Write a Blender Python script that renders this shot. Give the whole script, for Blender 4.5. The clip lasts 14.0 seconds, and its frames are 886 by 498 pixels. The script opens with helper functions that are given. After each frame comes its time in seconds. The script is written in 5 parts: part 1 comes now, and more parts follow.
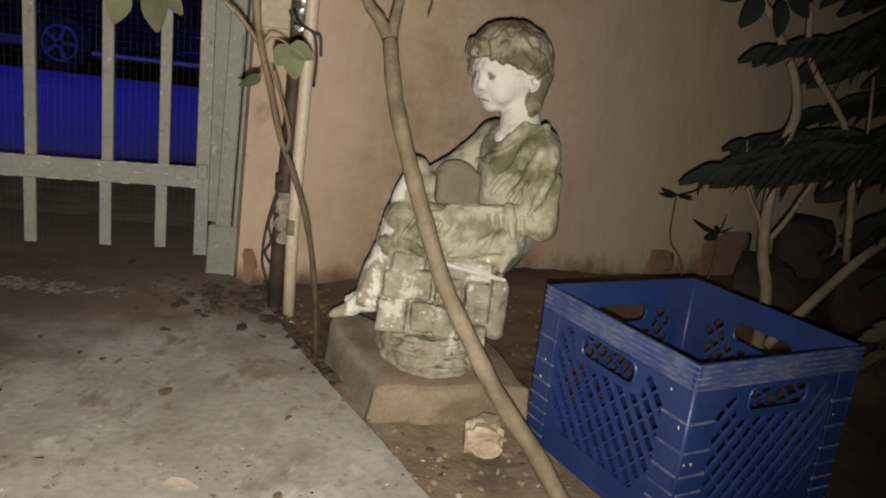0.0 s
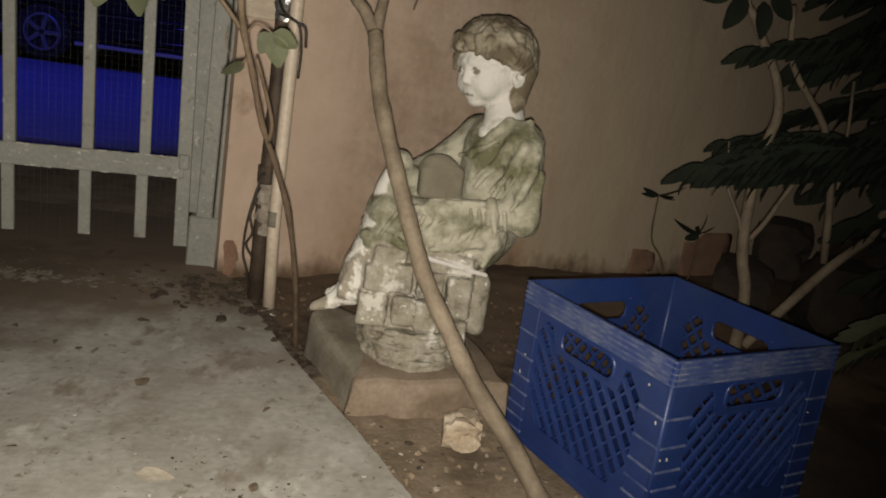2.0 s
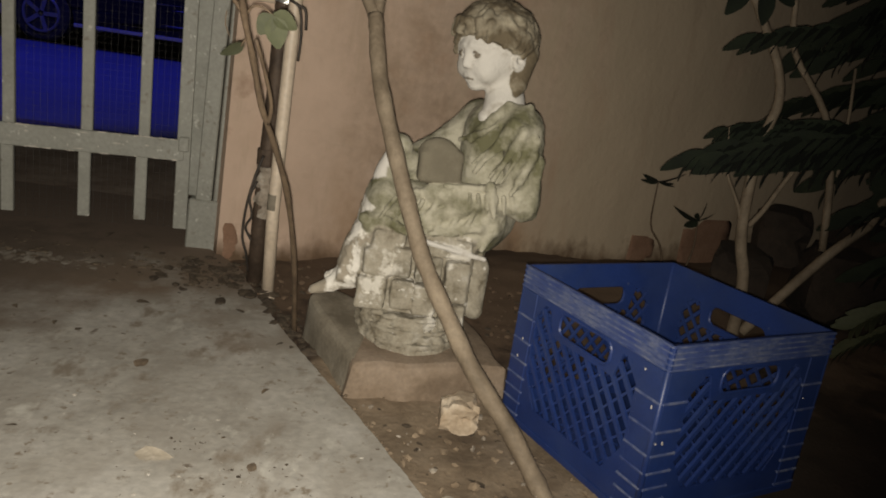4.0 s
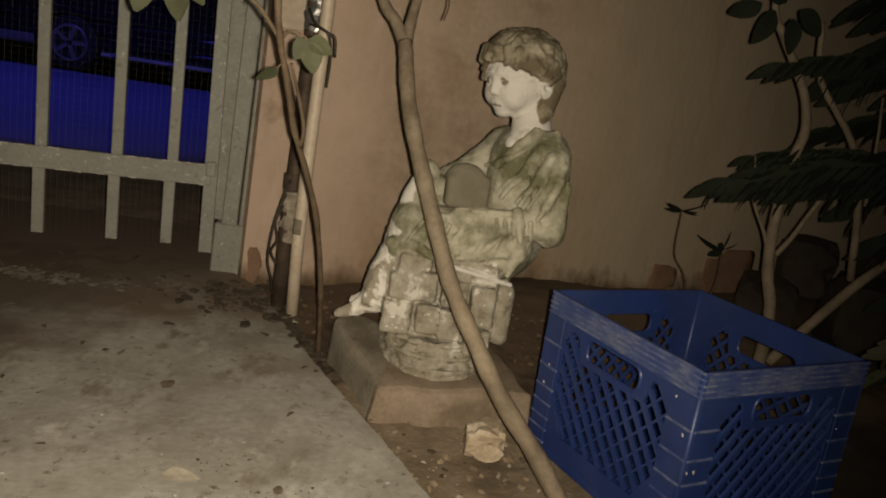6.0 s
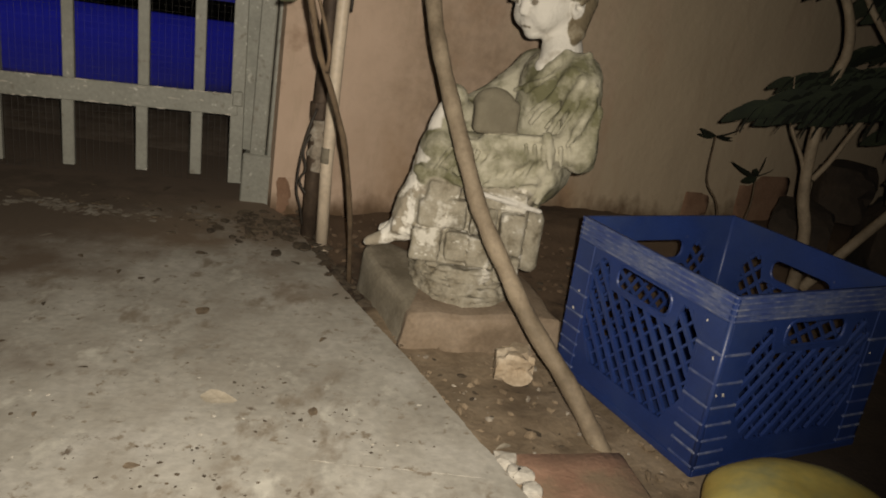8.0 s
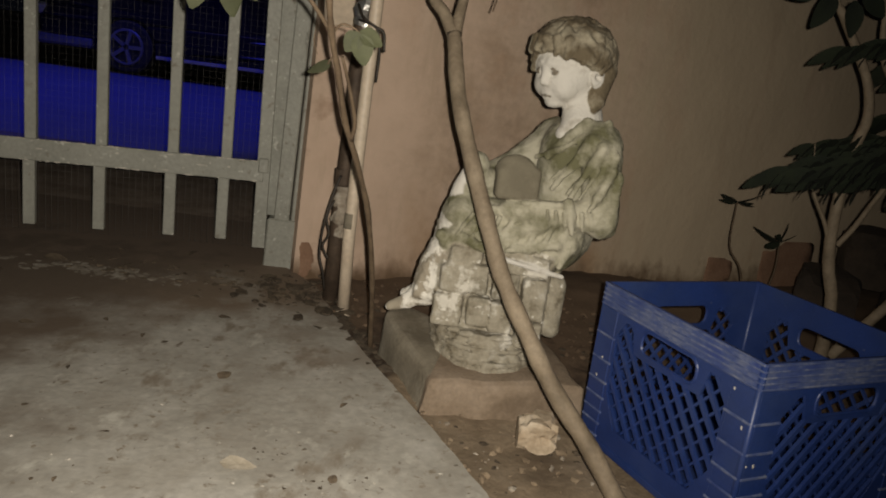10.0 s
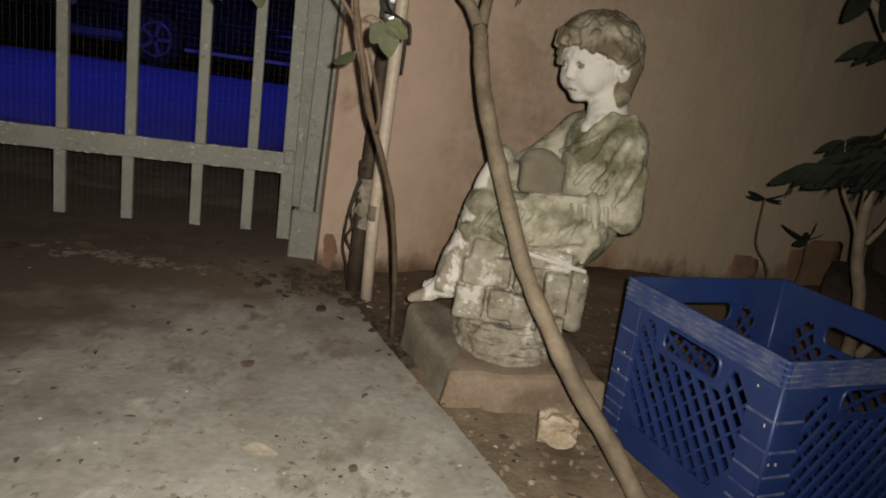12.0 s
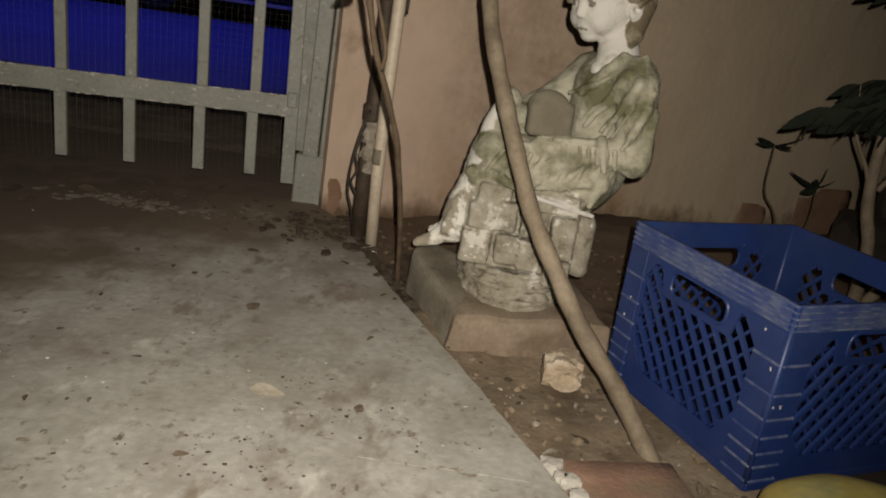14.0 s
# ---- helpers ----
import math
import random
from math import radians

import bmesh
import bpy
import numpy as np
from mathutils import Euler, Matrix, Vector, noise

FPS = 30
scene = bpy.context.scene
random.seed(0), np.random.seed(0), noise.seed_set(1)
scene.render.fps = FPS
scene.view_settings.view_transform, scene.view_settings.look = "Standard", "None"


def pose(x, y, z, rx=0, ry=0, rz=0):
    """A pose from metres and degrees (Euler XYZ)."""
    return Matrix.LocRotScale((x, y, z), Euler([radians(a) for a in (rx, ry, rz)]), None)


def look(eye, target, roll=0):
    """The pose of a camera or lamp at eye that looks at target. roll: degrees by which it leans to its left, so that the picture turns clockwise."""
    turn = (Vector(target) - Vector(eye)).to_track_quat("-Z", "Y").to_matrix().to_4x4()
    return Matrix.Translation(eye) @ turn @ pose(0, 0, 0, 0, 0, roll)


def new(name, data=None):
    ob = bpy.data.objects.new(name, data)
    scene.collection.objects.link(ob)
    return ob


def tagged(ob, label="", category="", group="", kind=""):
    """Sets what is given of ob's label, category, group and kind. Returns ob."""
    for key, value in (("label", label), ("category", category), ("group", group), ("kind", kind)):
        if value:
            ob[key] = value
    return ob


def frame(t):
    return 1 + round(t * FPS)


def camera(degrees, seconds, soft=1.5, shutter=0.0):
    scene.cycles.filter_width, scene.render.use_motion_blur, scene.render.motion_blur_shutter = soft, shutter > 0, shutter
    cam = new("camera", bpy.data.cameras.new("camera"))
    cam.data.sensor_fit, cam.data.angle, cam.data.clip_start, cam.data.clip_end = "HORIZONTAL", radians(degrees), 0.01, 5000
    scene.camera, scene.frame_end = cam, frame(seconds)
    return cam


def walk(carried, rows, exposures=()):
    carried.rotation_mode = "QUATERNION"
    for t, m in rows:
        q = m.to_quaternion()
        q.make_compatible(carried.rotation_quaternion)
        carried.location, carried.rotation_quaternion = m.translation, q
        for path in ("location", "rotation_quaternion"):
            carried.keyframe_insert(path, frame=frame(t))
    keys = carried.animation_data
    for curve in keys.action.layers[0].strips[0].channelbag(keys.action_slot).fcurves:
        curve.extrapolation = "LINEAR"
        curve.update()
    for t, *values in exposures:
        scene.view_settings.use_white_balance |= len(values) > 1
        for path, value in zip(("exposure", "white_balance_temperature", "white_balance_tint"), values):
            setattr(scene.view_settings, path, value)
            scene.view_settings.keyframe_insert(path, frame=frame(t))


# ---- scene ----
cam = camera(60.9, 14.0, soft=1.9)
PATH = [
    (0, (-0.059, 0.087, 0.629), (0.044, 2.025, 0.145), 6.8),
    (0.5, (-0.06, 0.087, 0.628), (0.027, 2.024, 0.137), 6.7),
    (1, (-0.055, 0.087, 0.626), (0.049, 2.019, 0.12), 6.7),
    (1.5, (-0.057, 0.087, 0.624), (0.075, 2.023, 0.139), 7.9),
    (2, (-0.055, 0.086, 0.621), (0.092, 2.022, 0.139), 8.1),
    (2.5, (-0.053, 0.084, 0.623), (0.096, 2.018, 0.134), 8.2),
    (3, (-0.052, 0.086, 0.619), (0.096, 2.017, 0.12), 8.3),
    (3.5, (-0.052, 0.083, 0.619), (0.097, 2.011, 0.108), 8.6),
    (3.7, (-0.052, 0.083, 0.619), (0.102, 2.011, 0.101), 8.6),
    (5.8, (-0.071, 0.08, 0.608), (0.036, 2.026, 0.138), 8.8),
    (6, (-0.071, 0.08, 0.608), (0.029, 2.026, 0.159), 8.8),
    (6.5, (-0.071, 0.081, 0.604), (0.009, 2.022, 0.13), 8.6),
    (7, (-0.07, 0.083, 0.595), (0.009, 2.001, 0.034), 8.5),
    (7.5, (-0.071, 0.083, 0.595), (-0.003, 1.985, -0.021), 8.3),
    (8, (-0.072, 0.082, 0.597), (-0.02, 1.98, -0.033), 8.0),
    (8.5, (-0.074, 0.083, 0.597), (-0.04, 1.984, -0.024), 7.5),
    (9, (-0.075, 0.08, 0.6), (-0.072, 2.012, 0.083), 7.3),
    (9.2, (-0.075, 0.08, 0.6), (-0.078, 2.012, 0.117), 7.3),
    (11.3, (-0.073, 0.077, 0.596), (-0.145, 2.016, 0.123), 8.0),
    (11.5, (-0.073, 0.077, 0.596), (-0.15, 2.016, 0.111), 8.0),
    (12, (-0.073, 0.076, 0.596), (-0.157, 2.012, 0.1), 7.9),
    (12.5, (-0.07, 0.076, 0.595), (-0.151, 2.007, 0.082), 8.1),
    (13, (-0.071, 0.081, 0.598), (-0.152, 2.008, 0.067), 8.1),
    (13.5, (-0.074, 0.077, 0.591), (-0.151, 1.992, 0.022), 8.3),
    (14, (-0.076, 0.084, 0.581), (-0.149, 1.983, -0.042), 8.3),
]

walk(cam, [(t, look(eye, target, roll)) for t, eye, target, roll in PATH], exposures=[
    (0.0, 0.25, 6450, 10), (0.5, 0.10, 6450, 10), (1.0, 0.02, 6450, 10), (2.5, 0.02, 6450, 10), (3.7, 0.03, 6450, 10), (5.0, -0.2, 7000, 10), (6.0, -0.33, 7400, 10), (6.5, -0.26, 6800, 10),
    (7.0, -0.07, 6500, 10), (7.5, 0.05, 6500, 10), (8.0, -0.05, 6800, 10), (8.5, -0.10, 6900, 10), (9.0, -0.08, 6800, 10), (11.5, -0.12, 6450, 10), (12.5, -0.10, 6400, 10), (14.0, -0.10, 6500, 10)])

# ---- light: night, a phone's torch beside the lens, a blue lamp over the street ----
world = bpy.data.worlds.new("night")
scene.world = world
world.use_nodes = True
world.node_tree.nodes["Background"].inputs[0].default_value = (0.45, 0.5, 0.75, 1)
world.node_tree.nodes["Background"].inputs[1].default_value = 0.004


def spot(name, place, aim, watts, colour, degrees, blend, radius):
    data = bpy.data.lights.new(name, "SPOT")
    data.energy, data.color, data.spot_size, data.spot_blend, data.shadow_soft_size = watts, colour, radians(degrees), blend, radius
    lamp = new(name, data)
    lamp.matrix_world = look(place, aim)
    return lamp


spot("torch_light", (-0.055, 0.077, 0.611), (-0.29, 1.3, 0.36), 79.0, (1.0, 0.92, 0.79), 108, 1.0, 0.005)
spot("street_light", (-3.5, 6.6, 4.6), (-3.5, 6.5, 0.0), 250.0, (0.05, 0.06, 1.0), 78, 0.25, 0.1)

# ---- mesh helpers ----
UP = Vector((0, 0, 1))


def thing(name, place, label, category, group="", yaw=0.0):
    ob = new(name)
    ob.empty_display_size = 0.05
    ob.matrix_world = pose(*place, 0, 0, yaw)
    return tagged(ob, label, category, group)


def mesh_of(bm, name, smooth=False):
    me = bpy.data.meshes.new(name)
    bmesh.ops.recalc_face_normals(bm, faces=bm.faces)
    bm.to_mesh(me)
    bm.free()
    if smooth:
        me.polygons.foreach_set("use_smooth", [True] * len(me.polygons))
    return me


def part(name, bm, material, parent=None, label="", smooth=False):
    """One mesh object under a thing or under a part."""
    me = bm if isinstance(bm, bpy.types.Mesh) else mesh_of(bm, name, smooth)
    if not me.materials:
        for m in material if isinstance(material, (list, tuple)) else [material]:
            me.materials.append(m)
    ob = new(name, me)
    ob.parent = parent
    return tagged(ob, label)


def solid(name, bm, material, label, category="", group="", kind="", smooth=False, at=None):
    ob = part(name, bm, material, None, label, smooth)
    if at is not None:
        ob.matrix_world = at
    return tagged(ob, label, category, group, kind)


def box(bm, lo, hi, m=Matrix(), bevel=0.0, slot=0):
    size = [b - a for a, b in zip(lo, hi)]
    mid = [(a + b) / 2 for a, b in zip(lo, hi)]
    made = bmesh.ops.create_cube(bm, size=1, matrix=m @ Matrix.Translation(mid) @ Matrix.Diagonal((*size, 1)))["verts"]
    faces = {f for v in made for f in v.link_faces}
    for f in faces:
        f.material_index = slot
    if bevel:
        edges = list({e for v in made for e in v.link_edges})
        bmesh.ops.bevel(bm, geom=edges, offset=bevel, segments=1, affect="EDGES", profile=0.6)
    return bm


def tube(bm, points, radii, sides=8, slot=0, caps=True, rough=0.0):
    """A round bar along a line of points."""
    points = [Vector(p) for p in points]
    if not isinstance(radii, (list, tuple)):
        radii = [radii] * len(points)
    side = None
    rings = []
    for i, p in enumerate(points):
        way = (points[min(i + 1, len(points) - 1)] - points[max(i - 1, 0)]).normalized()
        if side is None:
            side = way.orthogonal().normalized()
        side = (side - way * side.dot(way)).normalized()
        other = way.cross(side)
        ring = []
        for k in range(sides):
            a = 2 * math.pi * k / sides
            r = radii[i] * (1 + rough * noise.noise(p * 90 + Vector((k * 1.7, 0, 0))))
            ring.append(bm.verts.new(p + r * (math.cos(a) * side + math.sin(a) * other)))
        rings.append(ring)
    for a, b in zip(rings, rings[1:]):
        for k in range(sides):
            bm.faces.new((a[k], a[(k + 1) % sides], b[(k + 1) % sides], b[k])).material_index = slot
    if caps:
        bm.faces.new(rings[0][::-1]).material_index = slot
        bm.faces.new(rings[-1]).material_index = slot
    return bm


def bend(points, steps=6):
    """A smooth line through the points (Catmull-Rom)."""
    pts = [Vector(p) for p in points]
    pts = [2 * pts[0] - pts[1], *pts, 2 * pts[-1] - pts[-2]]
    out = []
    for a, b, c, d in zip(pts, pts[1:], pts[2:], pts[3:]):
        for k in range(steps):
            t = k / steps
            out.append(0.5 * (2 * b + (c - a) * t + (2 * a - 5 * b + 4 * c - d) * t * t + (3 * b - a - 3 * c + d) * t ** 3))
    return out + [pts[-2]]


def taper(a, b, n):
    return [a + (b - a) * i / (n - 1) for i in range(n)]


def sheet(bm, outer, holes, depth, m=Matrix(), slot=0):
    """A plate of the given depth (from 0 down to -depth along its own z) with holes."""
    from mathutils.geometry import tessellate_polygon
    loops = [[Vector((x, y, 0)) for x, y in loop] for loop in (outer, *holes)]
    flat = [p for loop in loops for p in loop]
    top = [bm.verts.new(m @ p) for p in flat]
    low = [bm.verts.new(m @ (p - Vector((0, 0, depth)))) for p in flat]
    for a, b, c in tessellate_polygon(loops):
        bm.faces.new((top[a], top[b], top[c])).material_index = slot
        bm.faces.new((low[c], low[b], low[a])).material_index = slot
    base = 0
    for loop in loops:
        n = len(loop)
        for i in range(n):
            j = (i + 1) % n
            bm.faces.new((top[base + i], top[base + j], low[base + j], low[base + i])).material_index = slot
        base += n
    return bm


def stone(bm, place, size, seed, subdivisions=2, rough=0.25, slot=0, flat=False):
    """A broken lump of stone."""
    made = bmesh.ops.create_icosphere(bm, subdivisions=subdivisions, radius=1)["verts"]
    shift = Vector((seed * 3.7, seed * 1.3, seed * 2.1))
    for v in made:
        p = v.co.copy()
        k = 1 + rough * noise.noise(p * 1.3 + shift) + 0.5 * rough * noise.noise(p * 3.1 + shift)
        q = Vector([max(-0.72, min(0.72, c * k)) for c in p]) if flat else p * k
        v.co = Vector(place) + Vector([a * b for a, b in zip(q, size)])
    for f in {f for v in made for f in v.link_faces}:
        f.material_index = slot
    return bm


# ---- materials ----
def surface(name, colours, scale=6.0, fine=60.0, rough=0.8, bump=0.3, metal=0.0, spread=(0.35, 0.65), vary=0.0, coat=0.0, depth=0.004, grains=(0.86, 1.12)):
    """Colours mixed by a broad noise, darkened and lightened by a fine one, with relief in both scales."""
    m = bpy.data.materials.new(name)
    m.use_nodes = True
    n, l = m.node_tree.nodes, m.node_tree.links
    b = n["Principled BSDF"]
    place = n.new("ShaderNodeTexCoord")
    wide = n.new("ShaderNodeTexNoise")
    wide.inputs["Scale"].default_value, wide.inputs["Detail"].default_value = scale, 6
    wide.inputs["Roughness"].default_value = 0.65
    grain = n.new("ShaderNodeTexNoise")
    grain.inputs["Scale"].default_value, grain.inputs["Detail"].default_value = fine, 4
    ramp = n.new("ShaderNodeValToRGB")
    while len(ramp.color_ramp.elements) < len(colours):
        ramp.color_ramp.elements.new(0.5)
    for i, (e, c) in enumerate(zip(ramp.color_ramp.elements, colours)):
        e.position = spread[0] + (spread[1] - spread[0]) * i / max(1, len(colours) - 1)
        e.color = (*c, 1)
    mix = n.new("ShaderNodeMix")
    mix.data_type, mix.blend_type = "RGBA", "MULTIPLY"
    mix.inputs["Factor"].default_value = 1.0
    tone = n.new("ShaderNodeMapRange")
    tone.inputs["From Min"].default_value, tone.inputs["From Max"].default_value = 0.25, 0.75
    tone.inputs["To Min"].default_value, tone.inputs["To Max"].default_value = grains
    for t in (wide, grain):
        l.new(place.outputs["Object"], t.inputs["Vector"])
    l.new(wide.outputs["Fac"], ramp.inputs["Fac"])
    l.new(grain.outputs["Fac"], tone.inputs["Value"])
    l.new(ramp.outputs["Color"], mix.inputs["A"])
    l.new(tone.outputs["Result"], mix.inputs["B"])
    out = mix.outputs["Result"]
    if vary:
        info, hsv, rng = n.new("ShaderNodeObjectInfo"), n.new("ShaderNodeHueSaturation"), n.new("ShaderNodeMapRange")
        rng.inputs["To Min"].default_value, rng.inputs["To Max"].default_value = 1 - vary, 1 + vary
        l.new(info.outputs["Random"], rng.inputs["Value"])
        l.new(rng.outputs["Result"], hsv.inputs["Value"])
        l.new(out, hsv.inputs["Color"])
        out = hsv.outputs["Color"]
    l.new(out, b.inputs["Base Color"])
    if bump:
        add = n.new("ShaderNodeMath")
        add.operation = "MULTIPLY_ADD"
        add.inputs[1].default_value = 0.5
        l.new(wide.outputs["Fac"], add.inputs[0])
        l.new(grain.outputs["Fac"], add.inputs[2])
        bp = n.new("ShaderNodeBump")
        bp.inputs["Strength"].default_value, bp.inputs["Distance"].default_value = bump, depth
        l.new(add.outputs["Value"], bp.inputs["Height"])
        l.new(bp.outputs["Normal"], b.inputs["Normal"])
    b.inputs["Roughness"].default_value, b.inputs["Metallic"].default_value = rough, metal
    b.inputs["Coat Weight"].default_value = coat
    return m


def tint(m, colour, scale, lo, hi, stretch=(1, 1, 1), detail=8.0, gradient=None, seed=0.0):
    """Lay patches of another colour over a material: noise in Object space, and if given a ramp along one axis (axis, from, to)."""
    n, l = m.node_tree.nodes, m.node_tree.links
    b = n["Principled BSDF"]
    old = b.inputs["Base Color"].links[0].from_socket
    place, shift, tex = n.new("ShaderNodeTexCoord"), n.new("ShaderNodeMapping"), n.new("ShaderNodeTexNoise")
    shift.inputs["Scale"].default_value = stretch
    shift.inputs["Location"].default_value = (seed, seed * 0.7, seed * 1.9)
    tex.inputs["Scale"].default_value, tex.inputs["Detail"].default_value = scale, detail
    tex.inputs["Roughness"].default_value = 0.6
    rng = n.new("ShaderNodeMapRange")
    rng.inputs["From Min"].default_value, rng.inputs["From Max"].default_value = lo, hi
    l.new(place.outputs["Object"], shift.inputs["Vector"])
    l.new(shift.outputs["Vector"], tex.inputs["Vector"])
    value = tex.outputs["Fac"]
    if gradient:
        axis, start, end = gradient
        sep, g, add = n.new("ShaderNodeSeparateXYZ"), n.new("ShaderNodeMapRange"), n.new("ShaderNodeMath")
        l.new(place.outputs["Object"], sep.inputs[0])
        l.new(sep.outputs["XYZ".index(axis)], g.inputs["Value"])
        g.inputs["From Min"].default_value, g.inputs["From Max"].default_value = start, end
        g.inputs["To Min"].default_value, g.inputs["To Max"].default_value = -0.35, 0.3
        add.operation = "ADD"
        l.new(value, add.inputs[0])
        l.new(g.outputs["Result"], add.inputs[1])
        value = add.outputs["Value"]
    l.new(value, rng.inputs["Value"])
    mix = n.new("ShaderNodeMix")
    mix.data_type = "RGBA"
    l.new(rng.outputs["Result"], mix.inputs["Factor"])
    l.new(old, mix.inputs["A"])
    mix.inputs["B"].default_value = (*colour, 1)
    l.new(mix.outputs["Result"], b.inputs["Base Color"])
    return m


PLASTER = surface("pink_plaster", [(0.43, 0.315, 0.225), (0.53, 0.395, 0.295), (0.58, 0.445, 0.34)], 3.5, 45, 0.85, 0.35, depth=0.006)
tint(PLASTER, (0.47, 0.315, 0.215), 5.0, 0.52, 0.68, seed=3.0)
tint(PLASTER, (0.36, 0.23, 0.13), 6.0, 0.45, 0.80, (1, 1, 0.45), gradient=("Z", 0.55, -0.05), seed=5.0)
tint(PLASTER, (0.38, 0.27, 0.185), 5.0, 0.54, 0.78, (1, 1, 1.6), seed=14.0)
# paler, pinker left end; missing torchlight there is put into the colour too
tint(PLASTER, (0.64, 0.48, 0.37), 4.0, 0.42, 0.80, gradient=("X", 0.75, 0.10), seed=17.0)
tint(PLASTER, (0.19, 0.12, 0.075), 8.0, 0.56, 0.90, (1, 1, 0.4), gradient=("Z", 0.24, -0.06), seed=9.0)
# olive tone rightwards, its lightness set to even out the torchlight by colour
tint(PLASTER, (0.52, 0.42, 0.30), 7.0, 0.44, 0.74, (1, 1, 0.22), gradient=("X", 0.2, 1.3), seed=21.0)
tint(PLASTER, (0.42, 0.32, 0.225), 9.0, 0.58, 0.82, (1.3, 1, 0.22), seed=25.0)
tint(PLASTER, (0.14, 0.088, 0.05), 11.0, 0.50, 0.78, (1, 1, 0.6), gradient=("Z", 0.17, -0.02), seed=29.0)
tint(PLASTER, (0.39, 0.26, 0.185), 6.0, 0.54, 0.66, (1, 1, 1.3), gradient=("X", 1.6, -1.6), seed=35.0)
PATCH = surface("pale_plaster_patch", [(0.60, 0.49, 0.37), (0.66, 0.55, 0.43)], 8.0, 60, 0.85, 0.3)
CONCRETE = surface("worn_concrete", [(0.33, 0.308, 0.268), (0.42, 0.398, 0.352), (0.49, 0.468, 0.425)], 4.0, 70, 0.85, 0.38, depth=0.003, grains=(0.84, 1.14))
tint(CONCRETE, (0.25, 0.212, 0.165), 18.0, 0.56, 0.68, (1, 0.55, 1), seed=2.0)
tint(CONCRETE, (0.24, 0.20, 0.15), 45.0, 0.60, 0.68, seed=12.0)
tint(CONCRETE, (0.33, 0.302, 0.258), 11.0, 0.48, 0.68, (1, 0.55, 1), seed=31.0)
tint(CONCRETE, (0.16, 0.13, 0.10), 50.0, 0.65, 0.72, (1, 0.6, 1), seed=33.0)
tint(CONCRETE, (0.55, 0.53, 0.47), 20.0, 0.60, 0.70, (1, 0.55, 1), seed=7.0)
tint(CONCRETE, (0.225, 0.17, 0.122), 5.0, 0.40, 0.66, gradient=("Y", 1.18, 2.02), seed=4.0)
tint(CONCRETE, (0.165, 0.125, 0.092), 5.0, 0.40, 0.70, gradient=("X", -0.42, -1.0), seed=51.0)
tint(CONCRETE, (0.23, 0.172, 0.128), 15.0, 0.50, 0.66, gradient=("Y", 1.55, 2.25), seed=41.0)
SOIL = surface("dry_soil", [(0.16, 0.117, 0.076), (0.24, 0.182, 0.122), (0.305, 0.238, 0.166)], 12.0, 110, 0.95, 0.4, depth=0.005)
# darker earth under the shrub, plus shade behind the crate put into its colour
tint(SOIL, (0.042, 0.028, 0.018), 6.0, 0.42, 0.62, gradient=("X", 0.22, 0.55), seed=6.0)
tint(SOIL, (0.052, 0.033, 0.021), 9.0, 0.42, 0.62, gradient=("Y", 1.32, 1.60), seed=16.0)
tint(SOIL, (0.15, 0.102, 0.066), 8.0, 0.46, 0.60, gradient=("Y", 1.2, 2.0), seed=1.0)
DIRT = surface("dusty_pavement", [(0.27, 0.20, 0.15), (0.37, 0.285, 0.215), (0.45, 0.36, 0.28)], 7.0, 60, 0.9, 0.3)
PLINTH = surface("weathered_mortar", [(0.17, 0.125, 0.085), (0.25, 0.19, 0.135), (0.30, 0.235, 0.175)], 9.0, 130, 0.9, 0.4)
LICHEN = surface("lichened_stone", [(0.17, 0.145, 0.105), (0.235, 0.205, 0.155), (0.29, 0.26, 0.205)], 11.0, 130, 0.9, 0.4)
ROAD = surface("blue_lit_asphalt", [(0.30, 0.30, 0.36), (0.36, 0.36, 0.42)], 1.2, 40, 0.8, 0.2)
CRATE = surface("blue_plastic", [(0.013, 0.030, 0.125), (0.018, 0.041, 0.170)], 9.0, 240, 0.42, 0.06)
tint(CRATE, (0.042, 0.064, 0.14), 7.0, 0.42, 0.95, seed=2.0)
tint(CRATE, (0.20, 0.22, 0.28), 60.0, 0.70, 0.78, (1, 1, 0.3), seed=5.0)
SCUFF = surface("scuffed_blue_edge", [(0.025, 0.045, 0.18), (0.055, 0.08, 0.20), (0.135, 0.155, 0.235)], 18.0, 200, 0.6, 0.1)
WORN = surface("worn_pale_blue_rib", [(0.03, 0.05, 0.17), (0.075, 0.10, 0.21), (0.17, 0.19, 0.27)], 30.0, 200, 0.6, 0.1)
PAINT = surface("grey_green_gate_paint", [(0.265, 0.265, 0.23), (0.33, 0.33, 0.29)], 9.0, 110, 0.6, 0.2)
tint(PAINT, (0.60, 0.59, 0.54), 55.0, 0.655, 0.69, seed=3.0)
tint(PAINT, (0.15, 0.12, 0.085), 26.0, 0.62, 0.72, seed=11.0)
tint(PAINT, (0.12, 0.085, 0.055), 30.0, 0.66, 0.74, seed=6.0)
tint(PAINT, (0.50, 0.49, 0.44), 38.0, 0.63, 0.69, seed=8.0)
WIRE = surface("galvanised_wire", [(0.15, 0.14, 0.128), (0.24, 0.23, 0.21)], 30.0, 90, 0.5, 0.0, metal=0.6)
PVC = surface("cream_pvc", [(0.56, 0.46, 0.35), (0.66, 0.56, 0.44)], 10.0, 90, 0.5, 0.08)
RUST = surface("rusty_dark_pole", [(0.06, 0.042, 0.03), (0.12, 0.085, 0.06)], 25.0, 140, 0.7, 0.3, metal=0.3)
DARKSTONE = surface("dark_earthy_stone", [(0.022, 0.016, 0.012), (0.05, 0.036, 0.026)], 9.0, 90, 0.95, 0.5)
